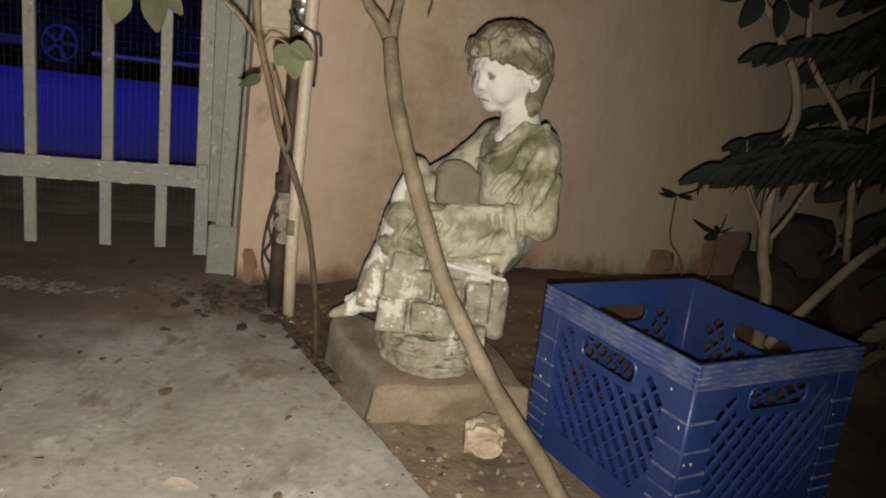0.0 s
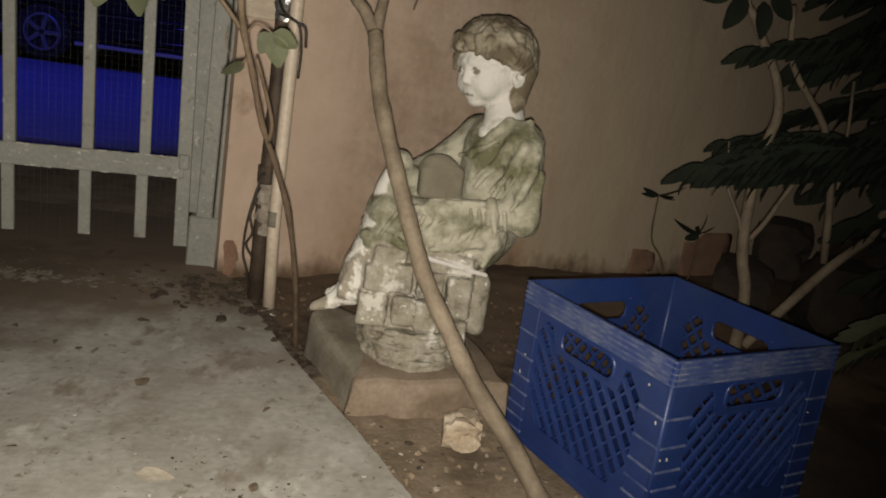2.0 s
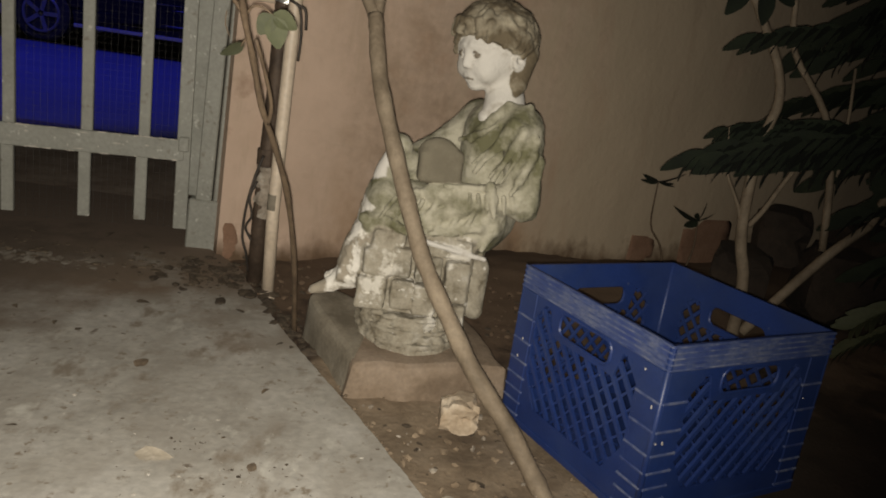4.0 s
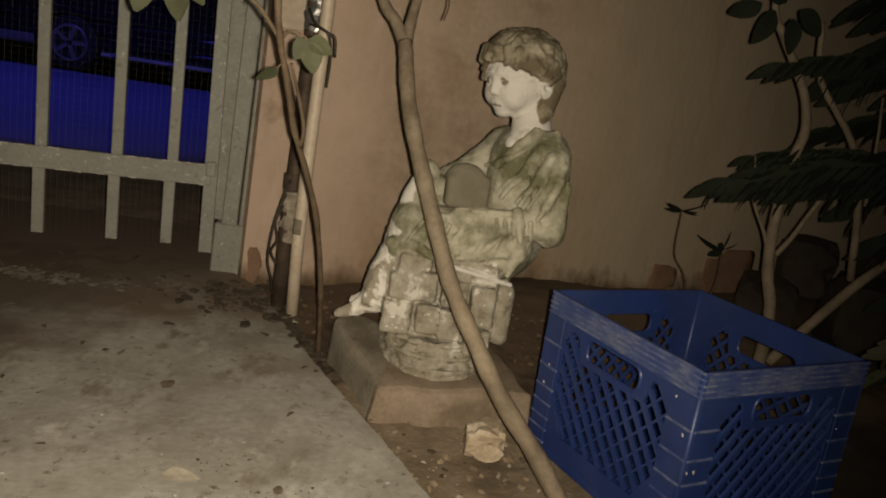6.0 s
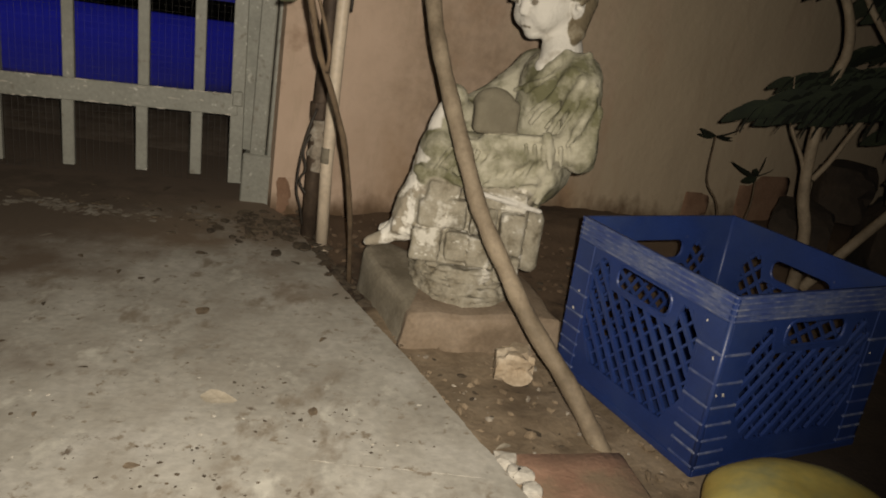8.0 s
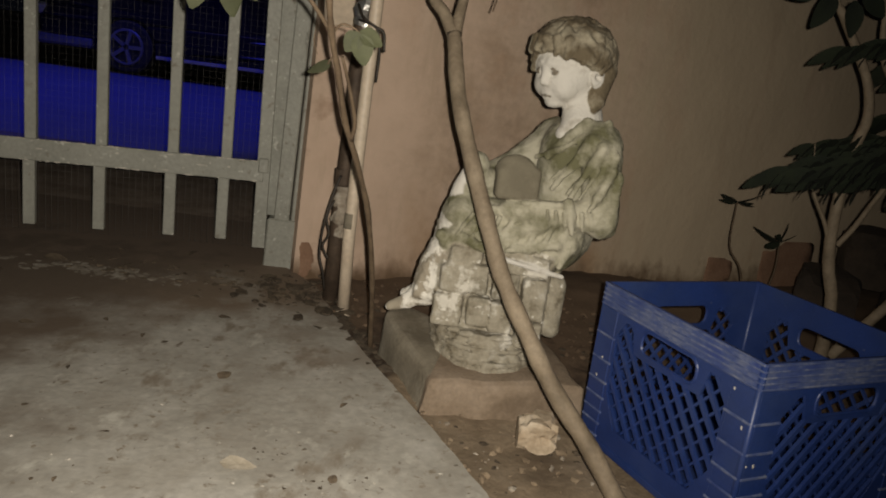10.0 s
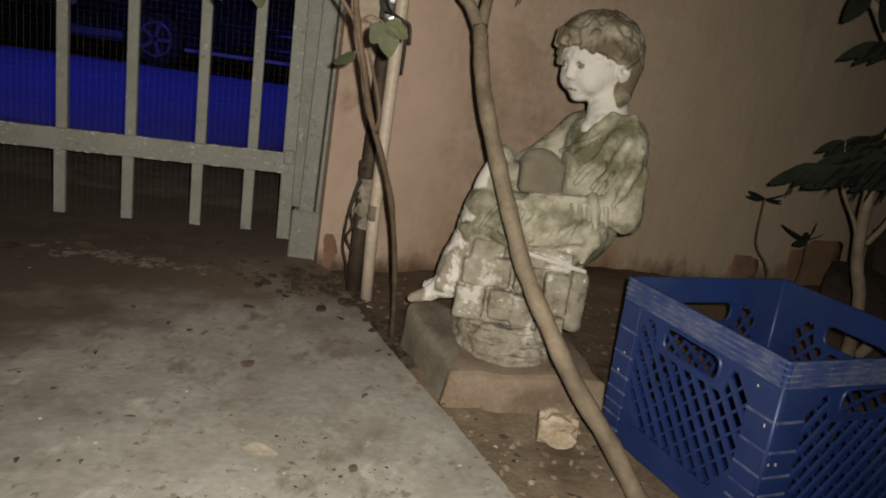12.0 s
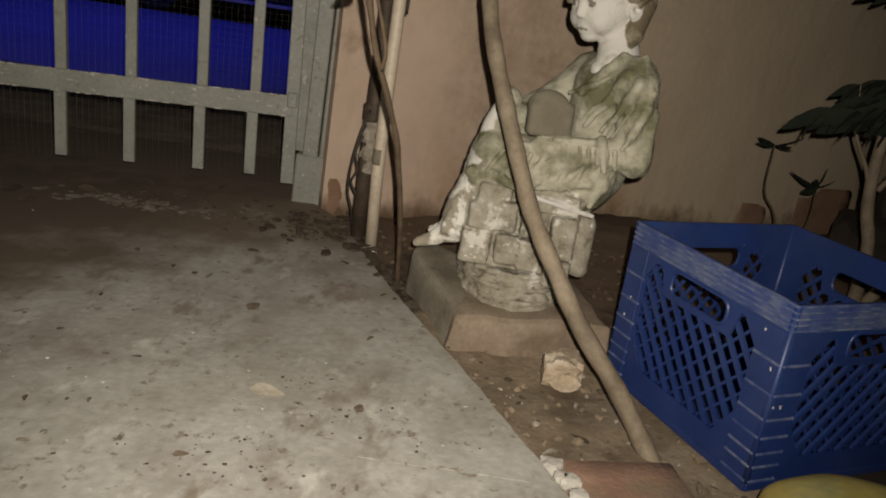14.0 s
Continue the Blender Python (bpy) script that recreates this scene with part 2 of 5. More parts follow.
FOIL = surface("silver_tape", [(0.42, 0.42, 0.42), (0.62, 0.62, 0.60)], 30.0, 120, 0.28, 0.5, metal=0.85)
CABLE = surface("black_cable", [(0.02, 0.016, 0.013), (0.045, 0.035, 0.026)], 20.0, 90, 0.6, 0.0)
BARK = surface("smooth_tan_bark", [(0.14, 0.108, 0.072), (0.20, 0.156, 0.107), (0.26, 0.208, 0.146)], 14.0, 130, 0.75, 0.4)
VINE = surface("brown_vine_bark", [(0.075, 0.05, 0.03), (0.14, 0.098, 0.06)], 30.0, 160, 0.75, 0.4)
LEAF = surface("green_leaf", [(0.036, 0.041, 0.017), (0.055, 0.059, 0.027)], 18.0, 120, 0.75, 0.15, vary=0.25)
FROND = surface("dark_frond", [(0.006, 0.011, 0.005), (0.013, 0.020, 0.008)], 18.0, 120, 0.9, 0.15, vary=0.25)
ROCK = surface("tan_rock", [(0.35, 0.27, 0.185), (0.49, 0.40, 0.295), (0.57, 0.49, 0.385)], 20.0, 110, 0.9, 0.6)
BRICK = surface("red_brick", [(0.28, 0.16, 0.108), (0.37, 0.225, 0.158)], 14.0, 130, 0.9, 0.4)
tint(BRICK, (0.25, 0.18, 0.12), 13.0, 0.44, 0.62, seed=2.0)
BARE = surface("brick_red_patch", [(0.24, 0.135, 0.085), (0.31, 0.19, 0.125)], 14.0, 130, 0.9, 0.4)
DUST = surface("mortar_dust", [(0.24, 0.20, 0.155), (0.33, 0.285, 0.23), (0.46, 0.42, 0.36)], 40.0, 120, 0.95, 0.3)
CHIP = surface("pale_mortar", [(0.48, 0.44, 0.38), (0.58, 0.55, 0.49)], 30.0, 130, 0.9, 0.4)
YELLOW = surface("yellow_fruit_skin", [(0.42, 0.39, 0.17), (0.50, 0.41, 0.12), (0.44, 0.32, 0.08)], 9.0, 70, 0.5, 0.1)
TYRE = surface("black_rubber", [(0.02, 0.02, 0.02), (0.03, 0.03, 0.03)], 10.0, 60, 0.8, 0.1)
RIM = surface("alloy_rim", [(0.45, 0.45, 0.47), (0.55, 0.55, 0.57)], 10.0, 60, 0.35, 0.0, metal=0.7)
CARPAINT = surface("dark_car_paint", [(0.012, 0.012, 0.016), (0.018, 0.018, 0.024)], 3.0, 40, 0.3, 0.0, coat=0.5)
CHROME = surface("pale_sill_trim", [(0.5, 0.48, 0.47), (0.62, 0.6, 0.58)], 5.0, 40, 0.5, 0.0)
LITTER = surface("dead_leaf", [(0.085, 0.064, 0.045), (0.17, 0.13, 0.088)], 30.0, 120, 0.9, 0.3, vary=0.4)
STRAW = surface("pale_dry_leaf", [(0.34, 0.295, 0.225), (0.44, 0.39, 0.315)], 40.0, 120, 0.8, 0.3, vary=0.2)
GLASS_LAMP = surface("lamp_glass", [(0.6, 0.6, 0.6), (0.7, 0.7, 0.7)], 5.0, 40, 0.2, 0.0)

# ---- ground, slab, road, wall ----
def spaced(near_lo, near_hi, step, far):
    mids = list(np.arange(near_lo, near_hi + 1e-6, step))
    outs = [0.3, 0.8, 1.8, 4, 9, 20, 45, far]
    return [near_lo - o for o in reversed(outs)] + mids + [near_hi + o for o in outs]


def soil_height(x, y):
    near = max(0.0, min(1.0, (x + 0.9) / 0.3)) * max(0.0, min(1.0, (2.9 - y) / 0.3))
    p = Vector((x, y, 0))
    h = 0.010 * noise.noise(p * 5) + 0.006 * noise.noise(p * 17) + 0.004 * noise.noise(p * 43)
    heap = 0.05 * math.exp(-((x - 0.45) ** 2 / 0.5 + (y - 2.25) ** 2 / 0.06))
    sink = 0.010 * math.exp(-((x - 0.05) ** 2 + (y - 1.3) ** 2) / 0.06)
    return -0.012 + near * (h + heap - sink)


def grid_sheet(xs, ys, height):
    verts = [(x, y, height(x, y)) for y in ys for x in xs]
    w = len(xs)
    faces = [(j * w + i, j * w + i + 1, (j + 1) * w + i + 1, (j + 1) * w + i) for j in range(len(ys) - 1) for i in range(w - 1)]
    me = bpy.data.meshes.new("sheet")
    me.from_pydata(verts, [], faces)
    me.polygons.foreach_set("use_smooth", [True] * len(me.polygons))
    return me


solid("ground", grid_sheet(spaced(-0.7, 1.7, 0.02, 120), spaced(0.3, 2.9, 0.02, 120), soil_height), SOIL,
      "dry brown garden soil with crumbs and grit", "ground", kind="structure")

EDGE_Y = (-0.6, 0.60, 0.909, 0.975, 1.03, 1.13, 1.245, 1.33, 1.44, 1.60, 1.84)
EDGE_X = (0.86, 0.257, 0.099, 0.064, 0.033, -0.016, -0.076, -0.124, -0.184, -0.268, -0.376)


def edge_x(y):
    """Where the broken edge of the slab runs."""
    return float(np.interp(y, EDGE_Y, EDGE_X))



def slab_outline():
    pts = []
    for y in np.linspace(1.84, -0.5, 240):
        j = 0.006 * noise.noise(Vector((y * 6.0, 3, 0))) + 0.004 * noise.noise(Vector((y * 24.0, 9, 0))) + 0.002 * noise.noise(Vector((y * 80.0, 5, 0)))
        pts.append((edge_x(y) + j, y))
    return pts + [(pts[-1][0], -2.5), (-3.2, -2.5), (-3.2, 2.5), (-0.62, 2.5), (-0.57, 2.10), (-0.47, 1.99), (-0.40, 1.90)]


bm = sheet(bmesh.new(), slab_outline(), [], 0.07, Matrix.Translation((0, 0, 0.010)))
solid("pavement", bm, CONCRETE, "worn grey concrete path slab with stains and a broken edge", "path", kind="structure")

bm = sheet(bmesh.new(), [(-40, 2.504), (-0.75, 2.504), (-0.75, 3.716), (-40, 3.716)], [], 0.06, Matrix.Translation((0, 0, 0.006)))
solid("pavement_outer", bm, DIRT, "dirty concrete pavement outside the gate", "pavement", kind="structure")
bm = sheet(bmesh.new(), [(-40, 3.72), (40, 3.72), (40, 9.0), (-40, 9.0)], [], 0.05, Matrix.Translation((0, 0, 0.0)))
solid("road", bm, ROAD, "asphalt street lit deep blue by a lamp", "road", kind="structure")

WALL_YAW = 24.0
WALL = pose(-0.490, 2.004, 0, 0, 0, WALL_YAW)      # x along the wall, -y towards the garden


def wall_mesh():
    bm = bmesh.new()
    # faces of the garden side in small squares, for an uneven trowelled surface
    nx, nz = 130, 66
    w, h = 5.2, 2.64
    grid = []
    for k in range(nz + 1):
        row = []
        for i in range(nx + 1):
            p = Vector((w * i / nx, 0, h * k / nz - 0.05))
            d = 0.006 * noise.noise(p * 3.2) + 0.003 * noise.noise(p * 9)
            if i in (0, nx) or k == nz:
                d = 0.004
            row.append(bm.verts.new((p.x + 0.022 * p.z * (1 - i / nx), -d, p.z)))
        grid.append(row)
    for k in range(nz):
        for i in range(nx):
            bm.faces.new((grid[k][i], grid[k][i + 1], grid[k + 1][i + 1], grid[k + 1][i]))
    back = [[bm.verts.new((x, 0.2, z)) for x in (0, w)] for z in (-0.05, h - 0.05)]
    bm.faces.new((back[0][1], back[0][0], back[1][0], back[1][1]))
    bm.faces.new([*[r[0] for r in grid], back[1][0], back[0][0]])
    bm.faces.new([*[r[-1] for r in reversed(grid)], back[0][1], back[1][1]])
    bm.faces.new([*grid[-1], back[1][1], back[1][0]])
    return bm


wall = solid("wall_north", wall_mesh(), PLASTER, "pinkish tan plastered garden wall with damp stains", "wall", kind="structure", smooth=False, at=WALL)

bm = box(bmesh.new(), (0.020, -0.012, 0.655), (0.100, 0.004, 1.9), bevel=0.004)
part("plaster_patch", bm, PATCH, wall, "paler raised plaster patch")

# ---- gate post and gate ----
post = thing("gate_post", (-0.529, 2.062, 0.0), "grey-green painted steel gate post with a welded foot sleeve", "post")
post.matrix_world = pose(-0.520, 2.062, 0.0, 0, 1.7, 6)
bm = box(bmesh.new(), (-0.046, -0.02, 0.0), (-0.006, 0.02, 2.0), bevel=0.003)
part("post_tube", bm, PAINT, post)
bm = box(bmesh.new(), (-0.0015, -0.017, 0.0), (0.054, 0.02, 2.0), bevel=0.003)
part("jamb_plate", bm, PAINT, post)
bm = box(bmesh.new(), (-0.100, 0.013, 0.14), (-0.044, 0.020, 1.9), bevel=0.002)
part("stop_strip", bm, PAINT, post)
bm = box(bmesh.new(), (-0.062, -0.025, -0.01), (0.052, 0.024, 0.140), bevel=0.004)
part("foot_sleeve", bm, PAINT, post, "paler painted foot sleeve")
bm = box(bmesh.new(), (0.0565, -0.004, 0.0), (0.0615, 0.010, 1.9), bevel=0.001)
part("cover_strip", bm, RUST, post, "rusty brown edge strip")

GATE_YAW = 13.0
gate = thing("gate", (-0.60, 2.05, 0.0), "grey-green painted steel bar gate backed with wire mesh", "gate", yaw=GATE_YAW)
bm = box(bmesh.new(), (-0.016, -0.016, 0.055), (0.018, 0.016, 1.75), bevel=0.002)
part("stile", bm, PAINT, gate)
for u in (-0.095, -0.228, -0.401, -0.566, -0.735, -0.905, -1.075):
    bm = box(bmesh.new(), (u - 0.0135, -0.010, 0.240), (u + 0.0135, 0.010, 1.72), bevel=0.002)
    part("bar", bm, PAINT, gate)
    bm = box(bmesh.new(), (u - 0.0185, -0.009, 0.070), (u + 0.0100, 0.009, 0.238), bevel=0.002)
    part("lower_bar", bm, PAINT, gate)
bm = box(bmesh.new(), (-1.25, -0.018, 0.236), (0.002, -0.0105, 0.291), bevel=0.002)
part("rail", bm, PAINT, gate, "flat lower rail with chipped paint")
bm = box(bmesh.new(), (-1.25, -0.018, 1.55), (0.002, -0.0105, 1.605), bevel=0.002)
part("rail", bm, PAINT, gate)
bm = box(bmesh.new(), (-0.012, -0.030, 0.262), (0.014, -0.0185, 0.300), bevel=0.003)
part("latch", bm, PAINT, gate, "small worn latch plate")



def paint_flakes(seed):
    """Ragged pale chips along the edges of the rail, where the paint has come off."""
    rnd = random.Random(seed)
    verts, faces = [], []
    for _ in range(190):
        x, z = rnd.uniform(-1.24, 0.0), rnd.choice((0.2375, 0.2900, 0.2900, rnd.uniform(0.238, 0.290)))
        w, h = 0.0012 + 0.011 * rnd.random() ** 3, rnd.uniform(0.0008, 0.0026)
        n, sides = len(verts), 7
        for y in (-0.0188, -0.0176):
            for k in range(sides):
                a, r = 2 * math.pi * k / sides, rnd.uniform(0.55, 1.2)
                verts.append((x + w * r * math.cos(a), y, z + h * r * math.sin(a)))
        faces += [[n + k for k in range(sides)]] + [[n + k, n + (k + 1) % sides, n + sides + (k + 1) % sides, n + sides + k] for k in range(sides)]
    me = bpy.data.meshes.new("paint_flakes")
    me.from_pydata(verts, [], faces)
    return me


tagged(part("chipped_paint", paint_flakes(6), CHIP, gate, "pale chips in the rail paint"), kind="stuff")


def wire_mesh():
    verts, faces = [], []

    def bar(a, b, w, upright):
        n = len(verts)
        (x0, z0), (x1, z1) = a, b
        dx, dz = (w, 0) if upright else (0, w)
        y = 0.0125 if dx else 0.0135
        for x, z in ((x0, z0), (x1, z1)):
            for s, t in ((-1, 0), (0, -1), (1, 0), (0, 1)):
                verts.append((x + dx * s, y + w * t, z + dz * s))
        for k in range(4):
            j = (k + 1) % 4
            faces.append((n + k, n + j, n + 4 + j, n + 4 + k))
    random.seed(4)
    for i in range(100):
        x = -1.25 + i * 0.0155
        if x < 0:
            bar((x + random.uniform(-0.001, 0.001), 0.05), (x, 1.6), 0.00026, True)
    for k in range(100):
        z = 0.055 + k * 0.0155
        bar((-1.25, z), (0.0, z + random.uniform(-0.001, 0.001)), 0.00017, False)
    me = bpy.data.meshes.new("wire_mesh")
    me.from_pydata(verts, [], faces)
    return me


part("wire_mesh", wire_mesh(), WIRE, gate, "fine square galvanised wire mesh")

# ---- milk crate ----
SIDE, TALL = 0.352, 0.281
LATTICE = [(0.052, 0.10), (0.085, 0.046), (0.267, 0.046), (0.300, 0.10), (0.300, 0.205), (0.282, 0.231), (0.264, 0.231), (0.252, 0.188),
           (0.100, 0.188), (0.088, 0.231), (0.070, 0.231), (0.052, 0.205)]


def slot(u0, u1, v0, v1, r, n=5):
    out = []
    for cx, cy, a in ((u1 - r, v0 + r, -90), (u1 - r, v1 - r, 0), (u0 + r, v1 - r, 90), (u0 + r, v0 + r, 180)):
        out += [(cx + r * math.cos(radians(a + 90 * i / n)), cy + r * math.sin(radians(a + 90 * i / n))) for i in range(n + 1)]
    return out


def inside(x, y, loop):
    hit = False
    for (x0, y0), (x1, y1) in zip(loop, loop[1:] + loop[:1]):
        if (y0 > y) != (y1 > y) and x < (x1 - x0) * (y - y0) / (y1 - y0) + x0:
            hit = not hit
    return hit


def lattice_bars(bm, loop, pitch, width, depth, proud):
    """Crossing slanted bars, cut off at the edge of the opening."""
    for slope in (1, -1):
        way = Vector((math.cos(radians(48)), slope * math.sin(radians(48))))
        side = Vector((-way.y, way.x))
        for k in range(-16, 17):
            start, runs, on = Vector((0.176, 0.13)) + side * (k * pitch), [], None
            for i in range(-200, 201):
                p = start + way * (i * 0.0015)
                if inside(p.x, p.y, loop):
                    if on is None:
                        on = p
                    last = p
                elif on is not None:
                    runs.append((on, last))
                    on = None
            for a, b in runs:
                if (b - a).length < 0.004:
                    continue
                a, b = a - way * 0.002, b + way * 0.002
                m = Matrix.Translation((a.x, a.y, 0)) @ Matrix.Rotation(math.atan2(way.y, way.x), 4, "Z")
                top, wide = (-0.0008, width * 1.25) if slope == proud else (-0.0060, width * 0.72)
                box(bm, (0, -wide / 2, top - depth), ((b - a).length, wide / 2, top), m)


def crate_wall(parent, m, proud):
    handle = slot(0.113, 0.239, 0.197, 0.237, 0.016)
    bm = sheet(bmesh.new(), [(0, 0), (SIDE, 0), (SIDE, TALL), (0, TALL)], [LATTICE, handle], 0.0045)
    wall = part("side_wall", bm, CRATE, parent)
    wall.matrix_local = m
    bm = bmesh.new()
    lattice_bars(bm, LATTICE, 0.0235, 0.0054, 0.0055, proud)
    part("lattice", bm, CRATE, wall)
    bm = bmesh.new()
    ring = [Vector((x, y, -0.001)) for x, y in handle]
    tube(bm, ring + ring[:1], 0.0032, 6, caps=False)
    part("handle_rim", bm, CRATE, wall)
    bm = box(bmesh.new(), (0.0, 0.2415, -0.001), (SIDE, TALL, 0.0012), bevel=0.0006)
    part("rim_band", bm, SCUFF, wall)
    for v in (0.2445, 0.2530, 0.2615, 0.2700, 0.2785):
        bm = box(bmesh.new(), (-0.0005, v - 0.0014, -0.001), (SIDE + 0.0005, v + 0.0014, 0.0030), bevel=0.0009, slot=0)
        part("rim_rib", bm, WORN, wall, "scuffed pale blue rim rib")
    for v in (0.016, 0.039, 0.060, 0.085, 0.113, 0.150, 0.194):
        for u0, u1 in ((0.0010, 0.050), (SIDE - 0.050, SIDE - 0.0010)):
            bm = box(bmesh.new(), (u0, v - 0.0021, -0.001), (u1, v + 0.0021, 0.0034), bevel=0.001)
            part("corner_rib", bm, WORN, wall, "worn corner rib")
    bm = tube(bmesh.new(), [(0.0028, 0.001, -0.0034), (0.0028, TALL - 0.001, -0.0034)], 0.0052, 12)
    part("corner_edge", bm, CRATE, wall, smooth=True)
    for u0, u1 in ((0.004, 0.046), (SIDE - 0.046, SIDE - 0.004)):
        bm = box(bmesh.new(), (u0, 0.004, -0.001), (u1, 0.2410, 0.0016), bevel=0.0012)
        part("corner_panel", bm, CRATE, wall)
    rnd = random.Random(31 + proud)
    for _ in range(4):
        u, v, w = rnd.choice((rnd.uniform(0.006, 0.046), rnd.uniform(SIDE - 0.046, SIDE - 0.006))), rnd.uniform(0.02, 0.235), rnd.uniform(0.0008, 0.0016)
        lean = Matrix.Translation((u, v, 0)) @ Matrix.Rotation(radians(rnd.uniform(-25, 25)), 4, "Z")
        bm = box(bmesh.new(), (-w, -w * rnd.uniform(1.0, 3.5), 0.001), (w, w * 1.5, 0.0024), lean, bevel=0.0004)
        part("scuff_mark", bm, CHIP, wall, "white scuff mark")
    bm = box(bmesh.new(), (0.0, 0.0, -0.001), (SIDE, 0.012, 0.0025), bevel=0.001)
    part("foot_band", bm, CRATE, wall)


crate = thing("milk_crate", (0.349, 1.010, -0.004), "scuffed empty blue plastic milk crate standing on the soil", "crate", yaw=26.1)
flat = Matrix.Rotation(math.radians(90), 4, "X")
for k, (x, y) in enumerate(((0, 0), (SIDE, 0), (SIDE, SIDE), (0, SIDE))):
    crate_wall(crate, Matrix.Translation((x, y, 0)) @ Matrix.Rotation(math.radians(90 * k), 4, "Z") @ flat, 1 if k % 2 == 0 else -1)
cells = [(0.012 + i * 0.0275, 0.012 + j * 0.0275) for i in range(12) for j in range(12)]
bm = sheet(bmesh.new(), [(0.005, 0.005), (SIDE - 0.005, 0.005), (SIDE - 0.005, SIDE - 0.005), (0.005, SIDE - 0.005)],
           [[(x, y), (x + 0.007, y), (x + 0.007, y + 0.007), (x, y + 0.007)] for x, y in cells], 0.006, Matrix.Translation((0, 0, 0.010)))
part("base_grid", bm, CRATE, crate)

# ---- statue: one cast body grown from blended round forms ----
def value_noise(shape, cell, rng):
    """Smooth random numbers on a grid, about -1 to 1."""
    small = rng.uniform(-1, 1, [int(s / cell) + 3 for s in shape])
    out = small
    for axis, s in enumerate(shape):
        pos = np.arange(s) / cell
        i = pos.astype(int)
        f = pos - i
        f = f * f * (3 - 2 * f)
        view = [1, 1, 1]
        view[axis] = s
        f = f.reshape(view)
        out = np.take(out, i, axis) * (1 - f) + np.take(out, i + 1, axis) * f
    return out


class Clay:
    """A distance field on a grid, to which round forms are added one by one."""

    def __init__(self, low, high, step):
        self.low, self.step = np.array(low), step
        self.axes = [np.arange(a, b, step) for a, b in zip(low, high)]
        self.shape = tuple(len(a) for a in self.axes)
        self.field = np.full(self.shape, 0.2)
        self.near = np.full(self.shape, 0.2)
        self.kind = np.zeros(self.shape, int)

    def window(self, centre, reach):
        cut = []
        for a, c in zip(self.axes, centre):
            i, j = np.searchsorted(a, (c - reach, c + reach))
            cut.append(slice(i, j))
        grid = np.meshgrid(*[a[s] for a, s in zip(self.axes, cut)], indexing="ij")
        return tuple(cut), np.stack(grid, -1)

    def blend(self, cut, d, kind, k):
        f = self.field[cut]
        h = np.maximum(k - np.abs(f - d), 0) / k
        self.field[cut] = np.minimum(f, d) - h * h * k / 4
        closer = d < self.near[cut]
        self.near[cut] = np.where(closer, d, self.near[cut])
        self.kind[cut] = np.where(closer, kind, self.kind[cut])

    def bar(self, a, b, ra, rb, kind, k=0.012):
        a, b = np.array(a), np.array(b)
        cut, p = self.window((a + b) / 2, np.linalg.norm(b - a) / 2 + max(ra, rb) + 0.04)
        way = b - a
        t = np.clip(((p - a) @ way) / (way @ way + 1e-12), 0, 1)
        self.blend(cut, np.linalg.norm(p - a - t[..., None] * way, axis=-1) - (ra + (rb - ra) * t), kind, k)

    def egg(self, c, r, kind, k=0.012, frame=None, clip=None):
        c, r = np.array(c), np.array(r)
        cut, p = self.window(c, max(r) + 0.04)
        q = p - c
        if frame is not None:
            q = q @ frame.T
        n = np.linalg.norm(q / r, axis=-1)
        d = n * (n - 1) / (np.linalg.norm(q / (r * r), axis=-1) + 1e-9)
        if clip is not None:
            d = np.maximum(d, clip(p))
        self.blend(cut, d, kind, k)

    def block(self, lo, hi, kind, rnd=0.012, k=0.008, turn=0.0):
        lo, hi = np.array(lo), np.array(hi)
        c, s = (lo + hi) / 2, (hi - lo) / 2
        cut, p = self.window(c, np.linalg.norm(s) + 0.03)
        q = p - c
        cs, sn = math.cos(radians(turn)), math.sin(radians(turn))
        q = np.stack([q[..., 0] * cs + q[..., 1] * sn, -q[..., 0] * sn + q[..., 1] * cs, q[..., 2]], -1)
        e = np.abs(q) - (s - rnd)
        d = np.linalg.norm(np.maximum(e, 0), axis=-1) + np.minimum(e.max(-1), 0) - rnd
        self.blend(cut, d, kind, k)

    def disc(self, c, rx, ry, half, kind, k=0.002, ripple=0.0, seed=0.0):
        """A flat layer with an uneven oval outline."""
        cut, p = self.window(c, max(rx, ry) + 0.03)
        q = p - np.array(c)
        a = np.arctan2(q[..., 1] / ry, q[..., 0] / rx)
        edge = 1 + ripple * (np.sin(5 * a + seed) + 0.7 * np.sin(11 * a + 2.3 * seed) + 0.5 * np.sin(23 * a + 3.1 * seed))
        d = np.maximum((np.hypot(q[..., 0] / rx, q[..., 1] / ry) - edge) * min(rx, ry), np.abs(q[..., 2]) - half)
        self.blend(cut, d, kind, k)

    def dent(self, c, r, k=0.004):
        cut, p = self.window(c, r + 0.03)
        d = r - np.linalg.norm(p - np.array(c), axis=-1)
        f = self.field[cut]
        h = np.maximum(k - np.abs(f - d), 0) / k
        self.field[cut] = np.maximum(f, d) + h * h * k / 4

    def skin(self, origin):
        """Surface nets: one vertex a cell that the surface crosses."""
        f = self.field
        n = [s - 1 for s in f.shape]
        total, count = np.zeros((*n, 3)), np.zeros(n)
        corner = [(i, j, k) for i in (0, 1) for j in (0, 1) for k in (0, 1)]
        view = lambda c: f[c[0]:c[0] + n[0], c[1]:c[1] + n[1], c[2]:c[2] + n[2]]
        for a in corner:
            for axis in range(3):
                if a[axis]:
                    continue
                b = list(a)
                b[axis] = 1
                fa, fb = view(a), view(b)
                cross = (fa < 0) != (fb < 0)
                t = np.where(cross, fa / np.where(fa == fb, 1, fa - fb), 0)
                for x in range(3):
                    total[..., x] += cross * (a[x] + (t if x == axis else 0))
                count += cross
        live = count > 0
        where = np.argwhere(live)
        index = np.full(n, -1)
